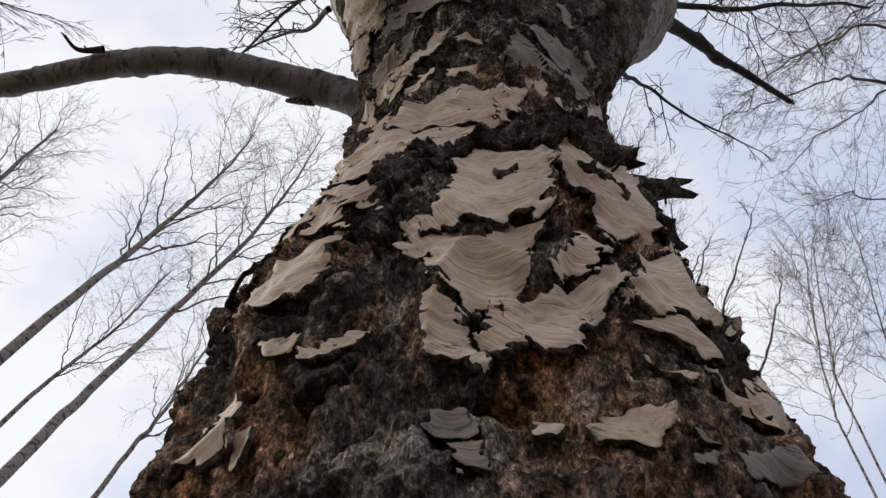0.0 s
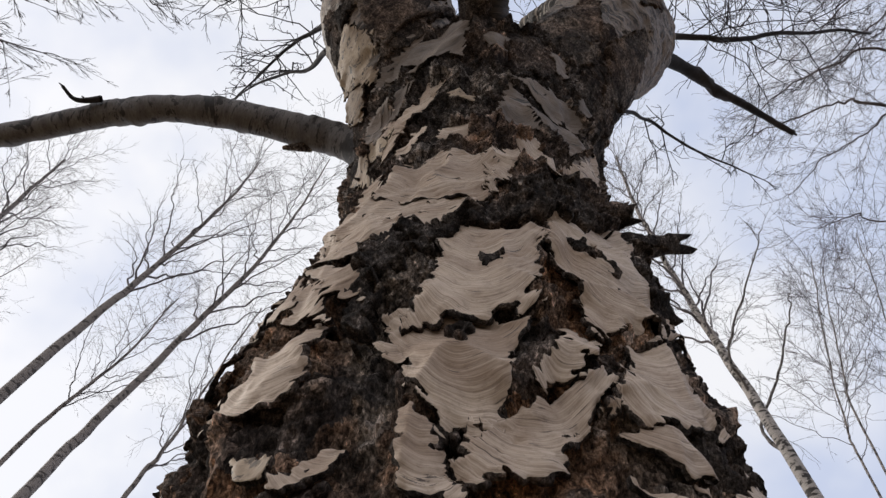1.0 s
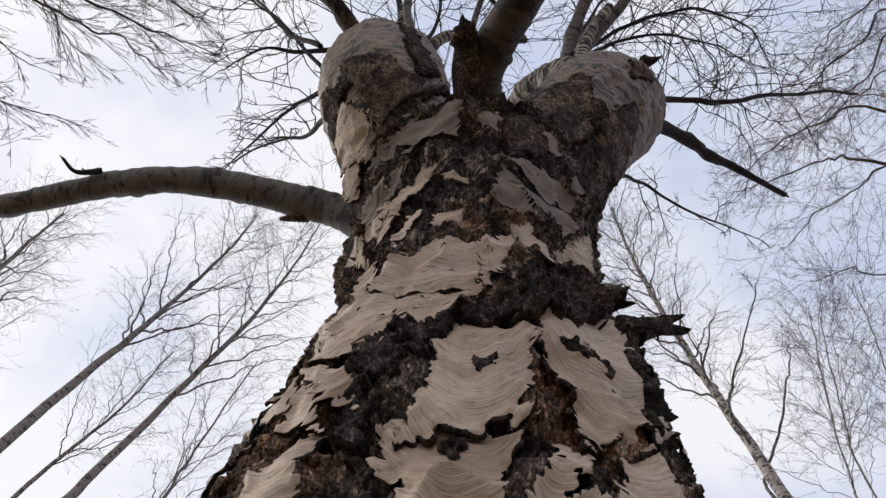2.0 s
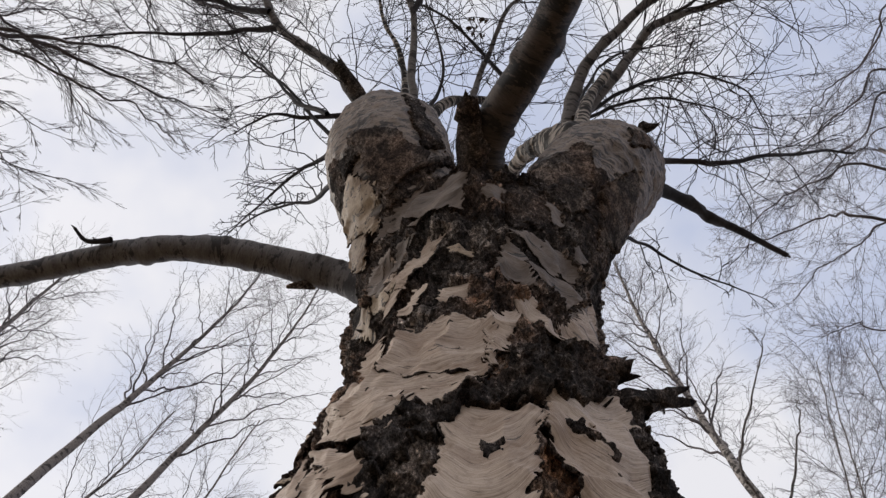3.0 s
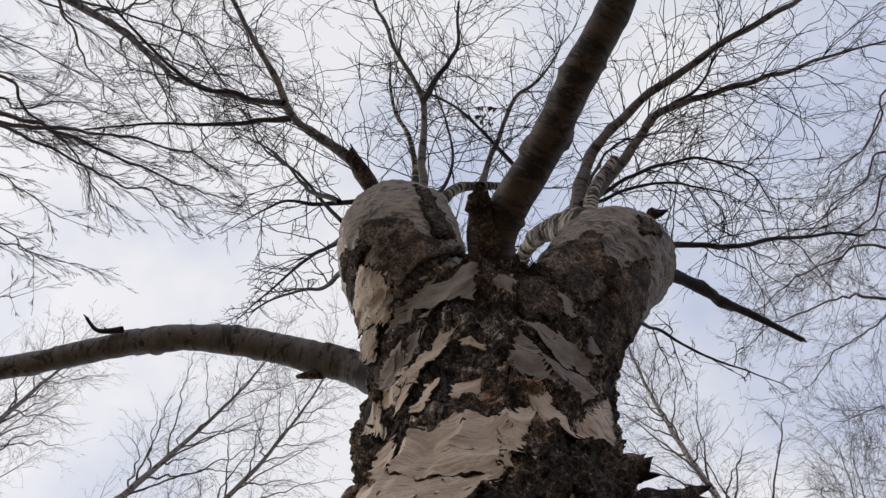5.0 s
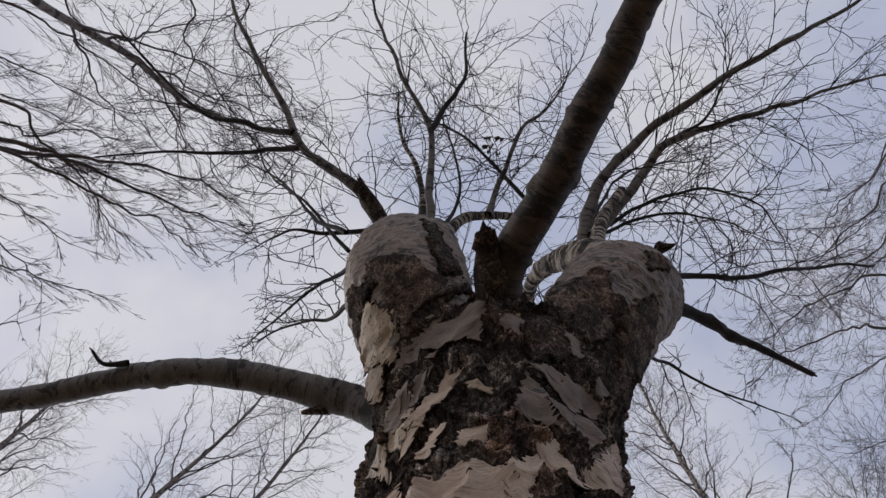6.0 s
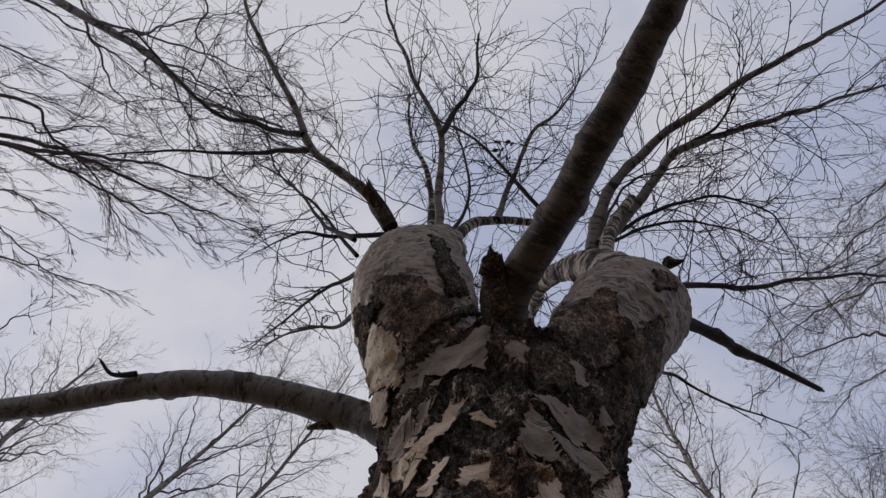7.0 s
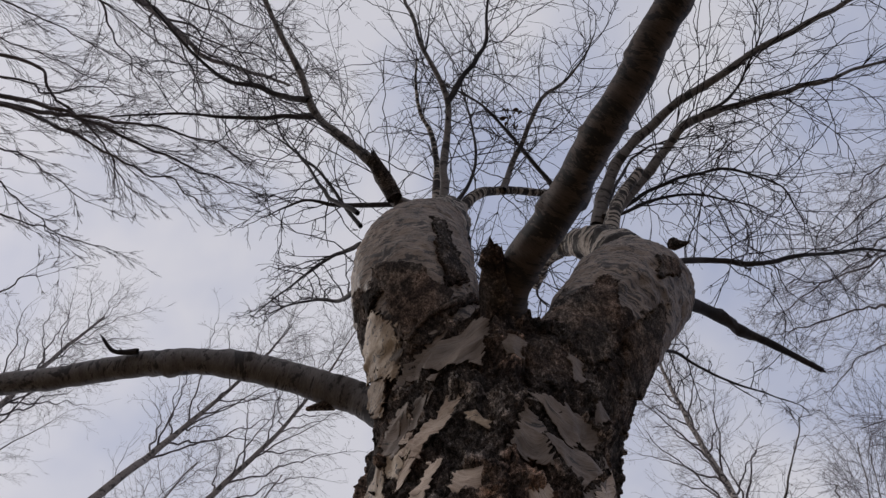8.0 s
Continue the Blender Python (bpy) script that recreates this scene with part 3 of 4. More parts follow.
plate(TRUNK, -36.6, 1.923, 0.020, 0.026, 0.034, 0.005, 0.000, -0.006, lip=0.0037)
plate(TRUNK, -39.5, 1.901, 0.056, 0.048, 0.029, 0.006, -0.026, -0.006, lip=0.0042)
plate(TRUNK, -31.8, 1.878, 0.011, 0.009, 0.020, 0.001, -0.005, -0.001, lip=0.0030, look_of=TAN)
plate(TRUNK, -5.6, 1.862, 0.019, 0.026, 0.022, 0.009, 0.002, -0.004, lip=0.0030, jag=1.3, look_of=WORN_SHADED)
plate(TRUNK, -3.9, 1.835, 0.013, 0.011, 0.022, 0.004, -0.002, 0.001, lip=0.0030, jag=1.4, look_of=WORN_SHADED)
plate(TRUNK, 13.7, 1.864, 0.051, 0.029, 0.023, -0.009, 0.025, 0.006, lip=0.0030, jag=1.3, look_of=TAN)
plate(TRUNK, 24.1, 1.872, 0.012, 0.015, 0.013, 0.006, 0.006, 0.005, lip=0.0030, jag=1.4, look_of=WORN_SHADED)
plate(TRUNK, 21.8, 1.851, 0.019, 0.015, 0.009, -0.001, 0.009, 0.006, lip=0.0030, jag=1.4, look_of=WORN_SHADED)
plate(TRUNK, 35.1, 1.874, 0.060, 0.089, 0.010, 0.016, 0.038, 0.047, lip=0.0030, look_of=WORN_SHADED)
plate(TRUNK, -29.5, 1.956, 0.031, 0.019, 0.017, 0.004, -0.015, -0.009, lip=0.0030, jag=1.4, look_of=TAN)
plate(TRUNK, -10.8, 2.426, 0.124, 0.124, 0.143, -0.009, -0.038, -0.049, lip=0.0033)
plate(TRUNK, 9.9, 2.466, 0.050, 0.040, 0.087, -0.000, 0.058, 0.121, lip=0.0030, sag=-2.0)
plate(TRUNK, -4.5, 2.340, 0.058, 0.058, 0.044, -0.004, -0.003, 0.000, lip=0.0033)
plate(TRUNK, -27.8, 2.313, 0.093, 0.075, 0.074, -0.004, -0.090, -0.038, lip=0.0030)
plate(TRUNK, -7.1, 2.571, 0.044, 0.042, 0.051, -0.004, 0.015, 0.022, lip=0.0030)
plate(TRUNK, -26.5, 2.752, 0.037, 0.035, 0.101, -0.077, 0.005, -0.030, lip=0.0033, jag=0.7)
plate(TRUNK, -39.9, 2.679, 0.034, 0.018, 0.063, -0.020, -0.032, -0.013, lip=0.0030)
plate(TRUNK, -25.8, 2.601, 0.024, 0.024, 0.095, -0.015, -0.015, -0.004, lip=0.0030)
plate(LEFT, -11.5, 0.490, 0.062, 0.057, 0.099, -0.084, 0.026, -0.009, lip=0.0030, jag=1.2, look_of=WORN_SHADED)
plate(TRUNK, -41.3, 2.774, 0.012, 0.018, 0.057, -0.009, -0.019, -0.014, lip=0.0030)
plate(TRUNK, -66.3, 2.752, 0.070, 0.084, 0.075, -0.005, -0.096, -0.111, lip=0.0030, look_of=TAN)
plate(TRUNK, -37.9, 2.471, 0.024, 0.043, 0.064, 0.006, 0.033, -0.003, lip=0.0030)
plate(TRUNK, -49.8, 2.802, 0.025, 0.020, 0.047, -0.009, -0.027, -0.015, lip=0.0030, look_of=WORN_SHADED)
plate(TRUNK, 17.4, 2.703, 0.032, 0.059, 0.092, -0.009, -0.028, 0.003, lip=0.0030, look_of=WORN_SHADED)
plate(TRUNK, 41.4, 2.729, 0.043, 0.092, -0.002, 0.102, 0.035, 0.151, lip=0.0033, jag=0.8, look_of=WORN_SHADED)
plate(TRUNK, 36.2, 2.785, 0.065, 0.089, 0.041, 0.078, 0.014, 0.066, lip=0.0030, look_of=WORN_SHADED)
plate(TRUNK, 24.9, 2.522, 0.025, 0.028, 0.082, 0.041, 0.026, 0.006, lip=0.0030, jag=0.8)
plate(TRUNK, 32.0, 2.432, 0.012, 0.019, 0.054, 0.014, 0.006, -0.003, lip=0.0030)
plate(TRUNK, 19.9, 2.399, 0.030, 0.029, 0.045, -0.015, 0.030, 0.003, lip=0.0030)
plate(TRUNK, -5.4, 2.721, 0.046, 0.030, 0.026, 0.001, -0.027, -0.020, lip=0.0030, look_of=TAN)
plate(TRUNK, 7.6, 2.919, 0.034, 0.031, 0.065, -0.000, -0.019, -0.010, lip=0.0030, look_of=WORN_SHADED)
plate(TRUNK, -35.1, 2.800, 0.027, 0.016, 0.044, -0.028, -0.009, -0.011, lip=0.0030, look_of=WORN_SHADED)
plate(TRUNK, -26.5, 2.859, 0.032, 0.017, 0.028, -0.010, -0.008, -0.008, lip=0.0030, look_of=WORN_SHADED)
plate(TRUNK, 29.9, 2.230, 0.013, 0.019, 0.037, 0.054, 0.006, 0.017, lip=0.0115, look_of=CRUST, jag=1.2)
plate(TRUNK, 5.7, 2.181, 0.020, 0.010, 0.029, 0.004, -0.002, 0.012, lip=0.0115, look_of=CRUST, jag=1.0)
plate(TRUNK, -0.1, 2.057, 0.021, 0.006, 0.033, 0.002, 0.000, 0.002, lip=0.0115, look_of=CRUST, jag=1.2)
plate(TRUNK, -1.4, 1.965, 0.013, 0.005, 0.025, -0.002, 0.002, 0.000, lip=0.0115, look_of=CRUST, jag=1.2)
plate(LEFT, 24.2, 0.597, 0.152, 0.187, 0.012, 0.018, 0.118, 0.166, lip=0.006, look_of=CRUST, jag=1.4)
plate(TRUNK, 29.6, 2.757, 0.033, 0.038, 0.044, -0.010, 0.017, 0.006, lip=0.005, look_of=CRUST, jag=1.2)
plate(TRUNK, 35.1, 2.059, 0.046, 0.091, 0.096, -0.024, 0.041, 0.020, lip=0.0047, sag=-1.8, belly=0.01)
plate(TRUNK, 30.4, 1.972, 0.032, 0.024, 0.025, 0.030, 0.008, 0.012, lip=0.0030)
plate(TRUNK, -33.8, 2.177, 0.030, 0.038, 0.071, 0.013, -0.028, -0.022, lip=0.0030)
plate(TRUNK, 50.3, 2.610, 0.122, 0.142, 0.094, 0.001, 0.230, 0.254, lip=0.0030)
plate(TRUNK, 38.9, 2.936, 0.031, 0.025, 0.050, 0.015, 0.018, 0.024, lip=0.0030, look_of=WORN_SHADED)
plate(TRUNK, 58.3, 2.906, 0.027, 0.034, 0.026, 0.016, 0.035, 0.058, lip=0.0030, look_of=WORN_SHADED)
plate(TRUNK, 24.4, 2.926, 0.069, 0.093, 0.133, 0.055, 0.054, 0.070, lip=0.004, look_of=CRUST, jag=1.4)
plate(TRUNK, 44.5, 1.949, 0.041, 0.049, 0.034, -0.002, 0.018, 0.029, lip=0.0030)
plate(TRUNK, 46.6, 1.973, 0.005, 0.033, 0.026, -0.016, -0.011, 0.016, lip=0.0030)
plate(TRUNK, -44.5, 2.219, 0.028, 0.052, 0.045, 0.003, 0.011, -0.037, lip=0.0030)
plate(TRUNK, -44.6, 2.311, 0.006, 0.026, 0.059, 0.008, 0.034, -0.005, lip=0.0030)
plate(TRUNK, -47.2, 2.792, 0.036, 0.030, 0.086, -0.020, -0.032, -0.034, lip=0.0030, look_of=WORN_SHADED)
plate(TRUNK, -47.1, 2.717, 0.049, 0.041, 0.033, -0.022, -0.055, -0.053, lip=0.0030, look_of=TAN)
plate(TRUNK, 53.1, 2.634, 0.124, 0.065, 0.165, -0.027, 0.206, 0.087, lip=0.0030, look_of=WORN_SHADED)
plate(TRUNK, -24.2, 2.934, 0.125, 0.180, 0.095, -0.023, 0.066, -0.055, lip=0.0030, look_of=WORN_SHADED)
plate(TRUNK, -49.9, 2.941, 0.040, 0.044, 0.033, -0.030, -0.008, -0.021, lip=0.0030, look_of=WORN_SHADED)
plate(TRUNK, 29.9, 2.391, 0.177, 0.102, 0.131, -0.019, 0.187, 0.084, lip=0.0180, look_of=CRUST, jag=1.6)
plate(TRUNK, 6.3, 2.300, 0.067, 0.064, 0.053, 0.012, 0.058, 0.016, lip=0.0160, look_of=CRUST, jag=1.6)
plate(TRUNK, -7.8, 2.254, 0.061, 0.054, 0.053, 0.008, 0.040, 0.066, lip=0.0160, look_of=CRUST, jag=1.6)
plate(TRUNK, -17.7, 2.208, 0.037, 0.025, 0.070, 0.017, 0.040, 0.042, lip=0.0140, look_of=CRUST, jag=1.6)
plate(TRUNK, -20.4, 2.149, 0.008, 0.011, 0.067, 0.021, 0.071, 0.069, lip=0.0084, look_of=CRUST, jag=1.6)
plate(TRUNK, 51.0, 2.282, 0.031, 0.043, 0.125, 0.015, 0.021, 0.045, lip=0.0120, look_of=CRUST, jag=1.6)
plate(TRUNK, -1.3, 1.907, 0.040, 0.076, 0.007, 0.030, -0.008, 0.021, lip=0.0072, look_of=CRUST, jag=1.6)
plate(TRUNK, -23.4, 1.925, 0.021, 0.035, 0.030, 0.013, 0.008, 0.011, lip=0.0072, look_of=CRUST, jag=1.6)
plate(LEFT, -14.2, 0.630, 0.090, 0.093, 0.150, 0.011, -0.045, 0.025, lip=0.0030, look_of=SCAB)
plate(LEFT, -1.4, 0.585, 0.077, 0.093, 0.118, -0.030, -0.032, 0.041, lip=0.0026, look_of=SCAB)
plate(LEFT, -55.9, 0.554, 0.065, 0.107, 0.106, -0.036, -0.083, -0.051, lip=0.0032, look_of=TAN)
plate(LEFT, -71.2, 0.473, 0.079, 0.057, 0.090, -0.015, -0.051, -0.053, lip=0.0032, look_of=TAN)
plate(LEFT, 31.4, 0.839, 0.043, 0.081, 0.335, 0.034, 0.008, 0.051, lip=0.0040, look_of=CRUST, jag=1.3)
plate(LEFT, -79.8, 0.640, 0.037, 0.023, 0.147, -0.067, -0.074, -0.081, lip=0.0036, look_of=CRUST, jag=1.3)
plate(LEFT, -28.0, 0.492, 0.060, 0.019, 0.086, -0.039, -0.004, -0.028, lip=0.0040, look_of=CRUST, jag=1.3)
plate(LEFT, -37.3, 0.690, 0.043, 0.039, 0.063, -0.021, -0.034, -0.006, lip=0.0034, look_of=CRUST, jag=1.3)
plate(LEFT, -63.2, 0.667, 0.052, 0.039, 0.058, -0.029, -0.047, -0.032, lip=0.0034, look_of=CRUST, jag=1.3)
plate(RIGHT, 3.0, 0.632, 0.124, 0.081, 0.199, 0.088, 0.196, 0.118, lip=0.0040, look_of=SCAB)
plate(RIGHT, 68.8, 0.706, 0.055, 0.091, 0.221, 0.064, 0.240, 0.143, lip=0.0036, look_of=SCAB)
plate(RIGHT, 56.4, 0.522, 0.083, 0.116, 0.147, 0.066, 0.185, 0.134, lip=0.0040, look_of=CRUST, jag=1.3)
plate(RIGHT, -8.0, 0.548, 0.089, 0.087, 0.159, 0.081, 0.017, 0.000, lip=0.0040, look_of=CRUST, jag=1.3)
plate(RIGHT, 43.4, 1.103, 0.042, 0.037, 0.080, 0.029, 0.137, 0.151, lip=0.0028, look_of=SCAB)


def small_plates(count, seed):
    """Small slanting scraps of pale bark between the large plates."""
    rng = np.random.default_rng(seed)
    big = list(PLATES)
    tries = made = 0
    while made < count and tries < 4000:
        tries += 1
        angle, v = rng.uniform(-82, 82), rng.uniform(1.85, 2.98)
        gap = 9.0
        for p in big:
            if p["stem"] is TRUNK:
                a, b = (radians(angle) - p["angle"]) * p["girth"], v - p["v"]
                reach = np.abs(p["corner"]).max(0)
                gap = min(gap, max(abs(a) - reach[0], abs(b) - reach[1]))
        if gap < 0.006 or (v > 2.5 and rng.random() < 0.6):
            continue
        w, h = rng.uniform(0.006, 0.018), rng.uniform(0.008, 0.032)
        lean = (-1 if angle < 8 else 1) * rng.uniform(0.0, 0.035)
        # above 2.45 m the pale scraps get the paper with shade in its colour
        plate(TRUNK, angle, v, w, w * rng.uniform(0.6, 1.5), h, lean, rng.normal(0, 0.006), rng.normal(0, 0.006), lip=rng.uniform(0.0046, 0.006),
              look_of=(PAPER if v < 2.45 else WORN_SHADED) if rng.random() < 0.75 else TAN, jag=1.1)
        big.append(PLATES[-1])
        made += 1


small_plates(34, 91)

front_cols = np.linspace(radians(-105), radians(105), 560)
back_cols = np.linspace(radians(105), radians(255), 72)[1:-1]
trunk_rows = np.concatenate([np.linspace(0, 1.6, 90), np.linspace(1.6, TRUNK.length, 580)[1:]])

def crust_slots(angle, v, stem):
    """Black crust takes over below the fork and in a sloping belt under the large plates."""
    u = angle * stem.girth(v)
    wave = 0.09 * field(u / 0.09, v / 0.09, 51, 4)
    belt = np.abs(v - 2.03 - wave) < 0.045
    flank = np.abs(np.degrees(angle) - 4) > 52 + 120 * wave - 18 * (v > 2.0)
    burnt = (v < 2.0) & (field(u / 0.11, v / 0.17, 57, 4) > 0.5)
    dark = (v > 2.36 + wave) | belt | burnt | (flank & ((v > 2.2) | ((angle > 0) & (v > 1.75))))
    f = flakes(u, v, 11)
    worn = (f > 0.85) & (f - np.floor(f) < 0.8) & (field(u / 0.07, v / 0.1, 63, 3) > -0.25)
    return np.where(worn, 2, np.where(dark, 1, 0))


trunk = stem_mesh("trunk", TRUNK, np.concatenate([front_cols, back_cols]), trunk_rows, 11, 1.0, [ROUGH, CRUST, WEATHERED], birch, "black and brown fissured corky bark", crust_slots)


def limb_slots(low, high):
    def rule(angle, v, stem):
        u = angle * stem.girth(v)
        edge = low + 0.09 * field(u / 0.06, v / 0.06, 31, 3)
        top = high + 0.05 * field(u / 0.05, v / 0.05, 37, 3)
        return np.where(v < edge, 1, np.where(v > top, 2, 0))
    return rule


limb_cols = np.linspace(-math.pi, math.pi, 300, endpoint=False)
left_limb = stem_mesh("limb", LEFT, limb_cols, np.linspace(0, LEFT.length, 420), 23, 0.35, [LIMB, CRUST, STRIPED], birch, "swollen grey-tan limb", limb_slots(0.5, 1.9), 0.3)
right_limb = stem_mesh("limb", RIGHT, limb_cols, np.linspace(0, RIGHT.length, 420), 29, 0.35, [LIMB, CRUST, STRIPED], birch, "swollen grey limb with dark scabs", limb_slots(0.8, 1.66), 0.3)
for p in PLATES:
    owner = {id(TRUNK): (trunk, 11, 1.0), id(LEFT): (left_limb, 23, 0.3), id(RIGHT): (right_limb, 29, 0.3)}[id(p["stem"])]
    plate_mesh(p, owner[0], owner[1], owner[2])


# leaning middle stem, its broken stub, and the side boughs
branch(birch, [(0.09, -0.16, 2.9), (0.062, -0.328, 2.957), (0.165, -0.53, 2.937), (0.264, -0.725, 2.938), (0.358, -0.91, 2.962), (0.45, -1.086, 3.01), (0.66, -1.47, 3.17), (1.0, -1.95, 3.9), (1.3, -2.4, 5.0), (1.4, -2.6, 6.4)], 0.042, 0.022, 5, twigs=10, reach=0.9, bark=STEM_BARK, name="leaning_stem", first=0.75, flare=1.5, sides=28, wobble=0.003, knobs=0.05)
branch(birch, [(0.07, -0.22, 2.94), (0.05, -0.33, 2.95), (0.04, -0.42, 2.94)], 0.036, 0.017, 6, twigs=0, reach=0.01, level=0, bark=CRUST, name="broken_stub", sides=18, knobs=0.15, flare=0.5, torn=0.028)
branch(birch, [(-0.05, 0.05, 2.93), (-0.23, 0.03, 3.14), (-0.38, 0.01, 3.21), (-0.52, -0.02, 3.23), (-0.68, -0.04, 3.24), (-0.84, -0.03, 3.24), (-0.99, -0.00, 3.25), (-1.21, 0.04, 3.26), (-1.79, 0.19, 3.41), (-2.62, 0.30, 3.52)], 0.046, 0.024, 7, twigs=8, reach=0.7, bark=BOUGH_BARK, name="side_branch", first=0.78, sides=20, wobble=0.002, knobs=0.05)
branch(birch, [(-0.85, -0.07, 3.23), (-0.91, -0.07, 3.23), (-0.94, -0.10, 3.24)], 0.009, 0.004, 71, twigs=3, reach=0.02, level=0, name="dead_spur", sides=6, wobble=0.002)
branch(birch, [(-0.35, 0.04, 3.18), (-0.38, 0.03, 3.15), (-0.40, 0.02, 3.12)], 0.016, 0.005, 72, twigs=0, reach=0.01, level=0, bark=ROUGH, name="dead_spur", sides=8, wobble=0.002)
branch(birch, [(0.55, -0.07, 3.70), (0.71, 0.02, 3.85), (0.87, 0.12, 3.93), (1.05, 0.22, 3.99), (1.24, 0.33, 4.04)], 0.024, 0.011, 8, twigs=4, reach=0.03, level=0, bark=TWIG, name="dead_branch", sides=14, thin=0.008, wobble=0.006, knobs=0.16, torn=0.02)
branch(birch, [(0.19, 0.02, 2.31), (0.225, -0.07, 2.42), (0.265, -0.06, 2.445), (0.312, -0.05, 2.47)], 0.027, 0.014, 9, twigs=8, reach=0.04, level=0, bark=CRUST, fine_bark=CRUST, name="broken_stub", first=0.6, sides=18, knobs=0.15, thin=0.004, torn=0.06)
branch(birch, [(0.18, -0.03, 2.34), (0.215, -0.09, 2.44), (0.245, -0.095, 2.45)], 0.018, 0.014, 10, twigs=0, reach=0.01, level=0, bark=CRUST, fine_bark=CRUST, name="broken_stub", sides=14, knobs=0.15, torn=0.02)
branch(birch, [(-0.35, -0.19, 4.53), (-0.40, -0.26, 4.59), (-0.45, -0.33, 4.63)], 0.038, 0.026, 75, twigs=6, reach=0.05, level=0, bark=CRUST, fine_bark=CRUST, name="bark_sleeve", first=0.4, sides=14, wobble=0.004, knobs=0.12, thin=0.01, torn=0.06)
branch(birch, [(0.60, -0.21, 3.78), (0.62, -0.22, 3.75), (0.63, -0.23, 3.72)], 0.02, 0.006, 76, twigs=3, reach=0.03, level=0, bark=CRUST, fine_bark=CRUST, name="dead_spur", sides=8, wobble=0.004, knobs=0.3)
branch(birch, [(0.55, 0.16, 3.85), (0.73, 0.30, 4.08), (1.00, 0.49, 4.25), (1.34, 0.69, 4.49)], 0.009, 0.003, 77, twigs=9, reach=0.3, droop=-0.02)
branch(birch, [(-0.43, -0.23, 4.08), (-0.61, -0.26, 4.36), (-0.80, -0.34, 4.74), (-1.07, -0.42, 5.09)], 0.011, 0.003, 78, twigs=9, reach=0.34)
branch(birch, [(-0.38, -0.06, 3.74), (-0.49, 0.03, 3.91), (-0.63, 0.10, 4.07), (-0.85, 0.24, 4.29)], 0.01, 0.003, 79, twigs=9, reach=0.26)
# the rib of bark between the left limb and the middle stem
branch(birch, [(-0.02, -0.30, 3.02), (-0.045, -0.308, 2.965), (-0.075, -0.305, 2.93), (-0.105, -0.292, 2.9), (-0.13, -0.27, 2.86)], 0.008, 0.004, 85, twigs=0, reach=0.01, level=0, bark=SCAB, name="bark_rib", sides=10, wobble=0.004, knobs=0.2)
# boughs over the left limb
branch(birch, [(-0.18, -0.09, 4.52), (-0.35, -0.18, 4.58), (-0.49, -0.33, 4.74), (-0.77, -0.48, 5.01), (-0.94, -0.72, 5.29), (-1.17, -1.04, 5.64), (-1.39, -1.44, 6.06)], 0.036, 0.009, 21, twigs=22, reach=0.9)
branch(birch, [(-0.77, -0.48, 5.01), (-1.16, -0.46, 5.21), (-1.58, -0.46, 5.38), (-2.02, -0.44, 5.50)], 0.014, 0.004, 22, twigs=12, reach=0.6)
branch(birch, [(-0.82, -0.55, 5.06), (-1.08, -0.59, 5.25), (-1.35, -0.66, 5.37), (-1.65, -0.87, 5.58), (-1.93, -1.12, 5.77)], 0.017, 0.006, 23, twigs=16, reach=0.8)
branch(birch, [(-0.31, -0.14, 4.62), (-0.64, -0.11, 4.77), (-0.83, -0.11, 4.83), (-1.04, -0.01, 4.96)], 0.014, 0.003, 24, twigs=10, reach=0.45)
branch(birch, [(-0.15, -0.12, 4.53), (-0.16, -0.31, 4.87), (-0.16, -0.53, 5.20), (-0.30, -0.80, 5.50), (-0.44, -1.06, 5.88), (-0.55, -1.39, 6.24)], 0.022, 0.007, 25, twigs=22, reach=0.9)
branch(birch, [(-0.16, -0.53, 5.20), (-0.07, -0.66, 5.41), (0.02, -0.83, 5.61), (0.05, -1.08, 6.00)], 0.017, 0.007, 26, twigs=16, reach=0.8)
branch(birch, [(-0.19, -0.10, 4.62), (-0.21, -0.30, 5.07), (-0.32, -0.49, 5.39), (-0.36, -0.74, 5.70)], 0.022, 0.005, 27, twigs=14, reach=0.7, bark=STRIPED)
branch(birch, [(-0.12, -0.07, 4.62), (0.00, -0.14, 4.84), (0.16, -0.13, 5.04), (0.39, -0.07, 5.22)], 0.03, 0.018, 28, twigs=6, reach=0.6, bark=STRIPED)
branch(birch, [(0.11, -0.14, 4.95), (0.16, -0.23, 5.16), (0.31, -0.50, 5.49), (0.51, -0.64, 5.78), (0.69, -0.86, 6.16)], 0.02, 0.004, 29, twigs=22, reach=0.8)
branch(birch, [(0.39, -0.08, 5.22), (0.21, -0.29, 5.47), (0.00, -0.48, 5.70), (-0.20, -0.58, 5.90)], 0.014, 0.005, 30, twigs=14, reach=0.7)
branch(birch, [(-0.12, -0.10, 4.73), (-0.02, -0.20, 5.16), (-0.06, -0.44, 5.60), (-0.17, -0.70, 6.01)], 0.012, 0.003, 31, twigs=18, reach=0.8)
branch(birch, [(-0.49, -0.01, 4.46), (-0.64, 0.09, 4.61), (-0.81, 0.23, 4.75), (-1.14, 0.51, 4.99)], 0.012, 0.003, 32, twigs=14, reach=0.36)
branch(birch, [(-0.49, -0.08, 4.48), (-0.78, -0.23, 4.98), (-1.03, -0.35, 5.34), (-1.22, -0.59, 5.73)], 0.010, 0.003, 33, twigs=16, reach=0.7)
# the pale striped bough base over the right limb
branch(birch, [(0.51, -0.09, 4.35), (0.58, -0.18, 4.56), (0.70, -0.27, 4.76)], 0.034, 0.02, 82, twigs=0, reach=0.01, level=0, bark=STRIPED, sides=12, wobble=0.004, knobs=0.05)
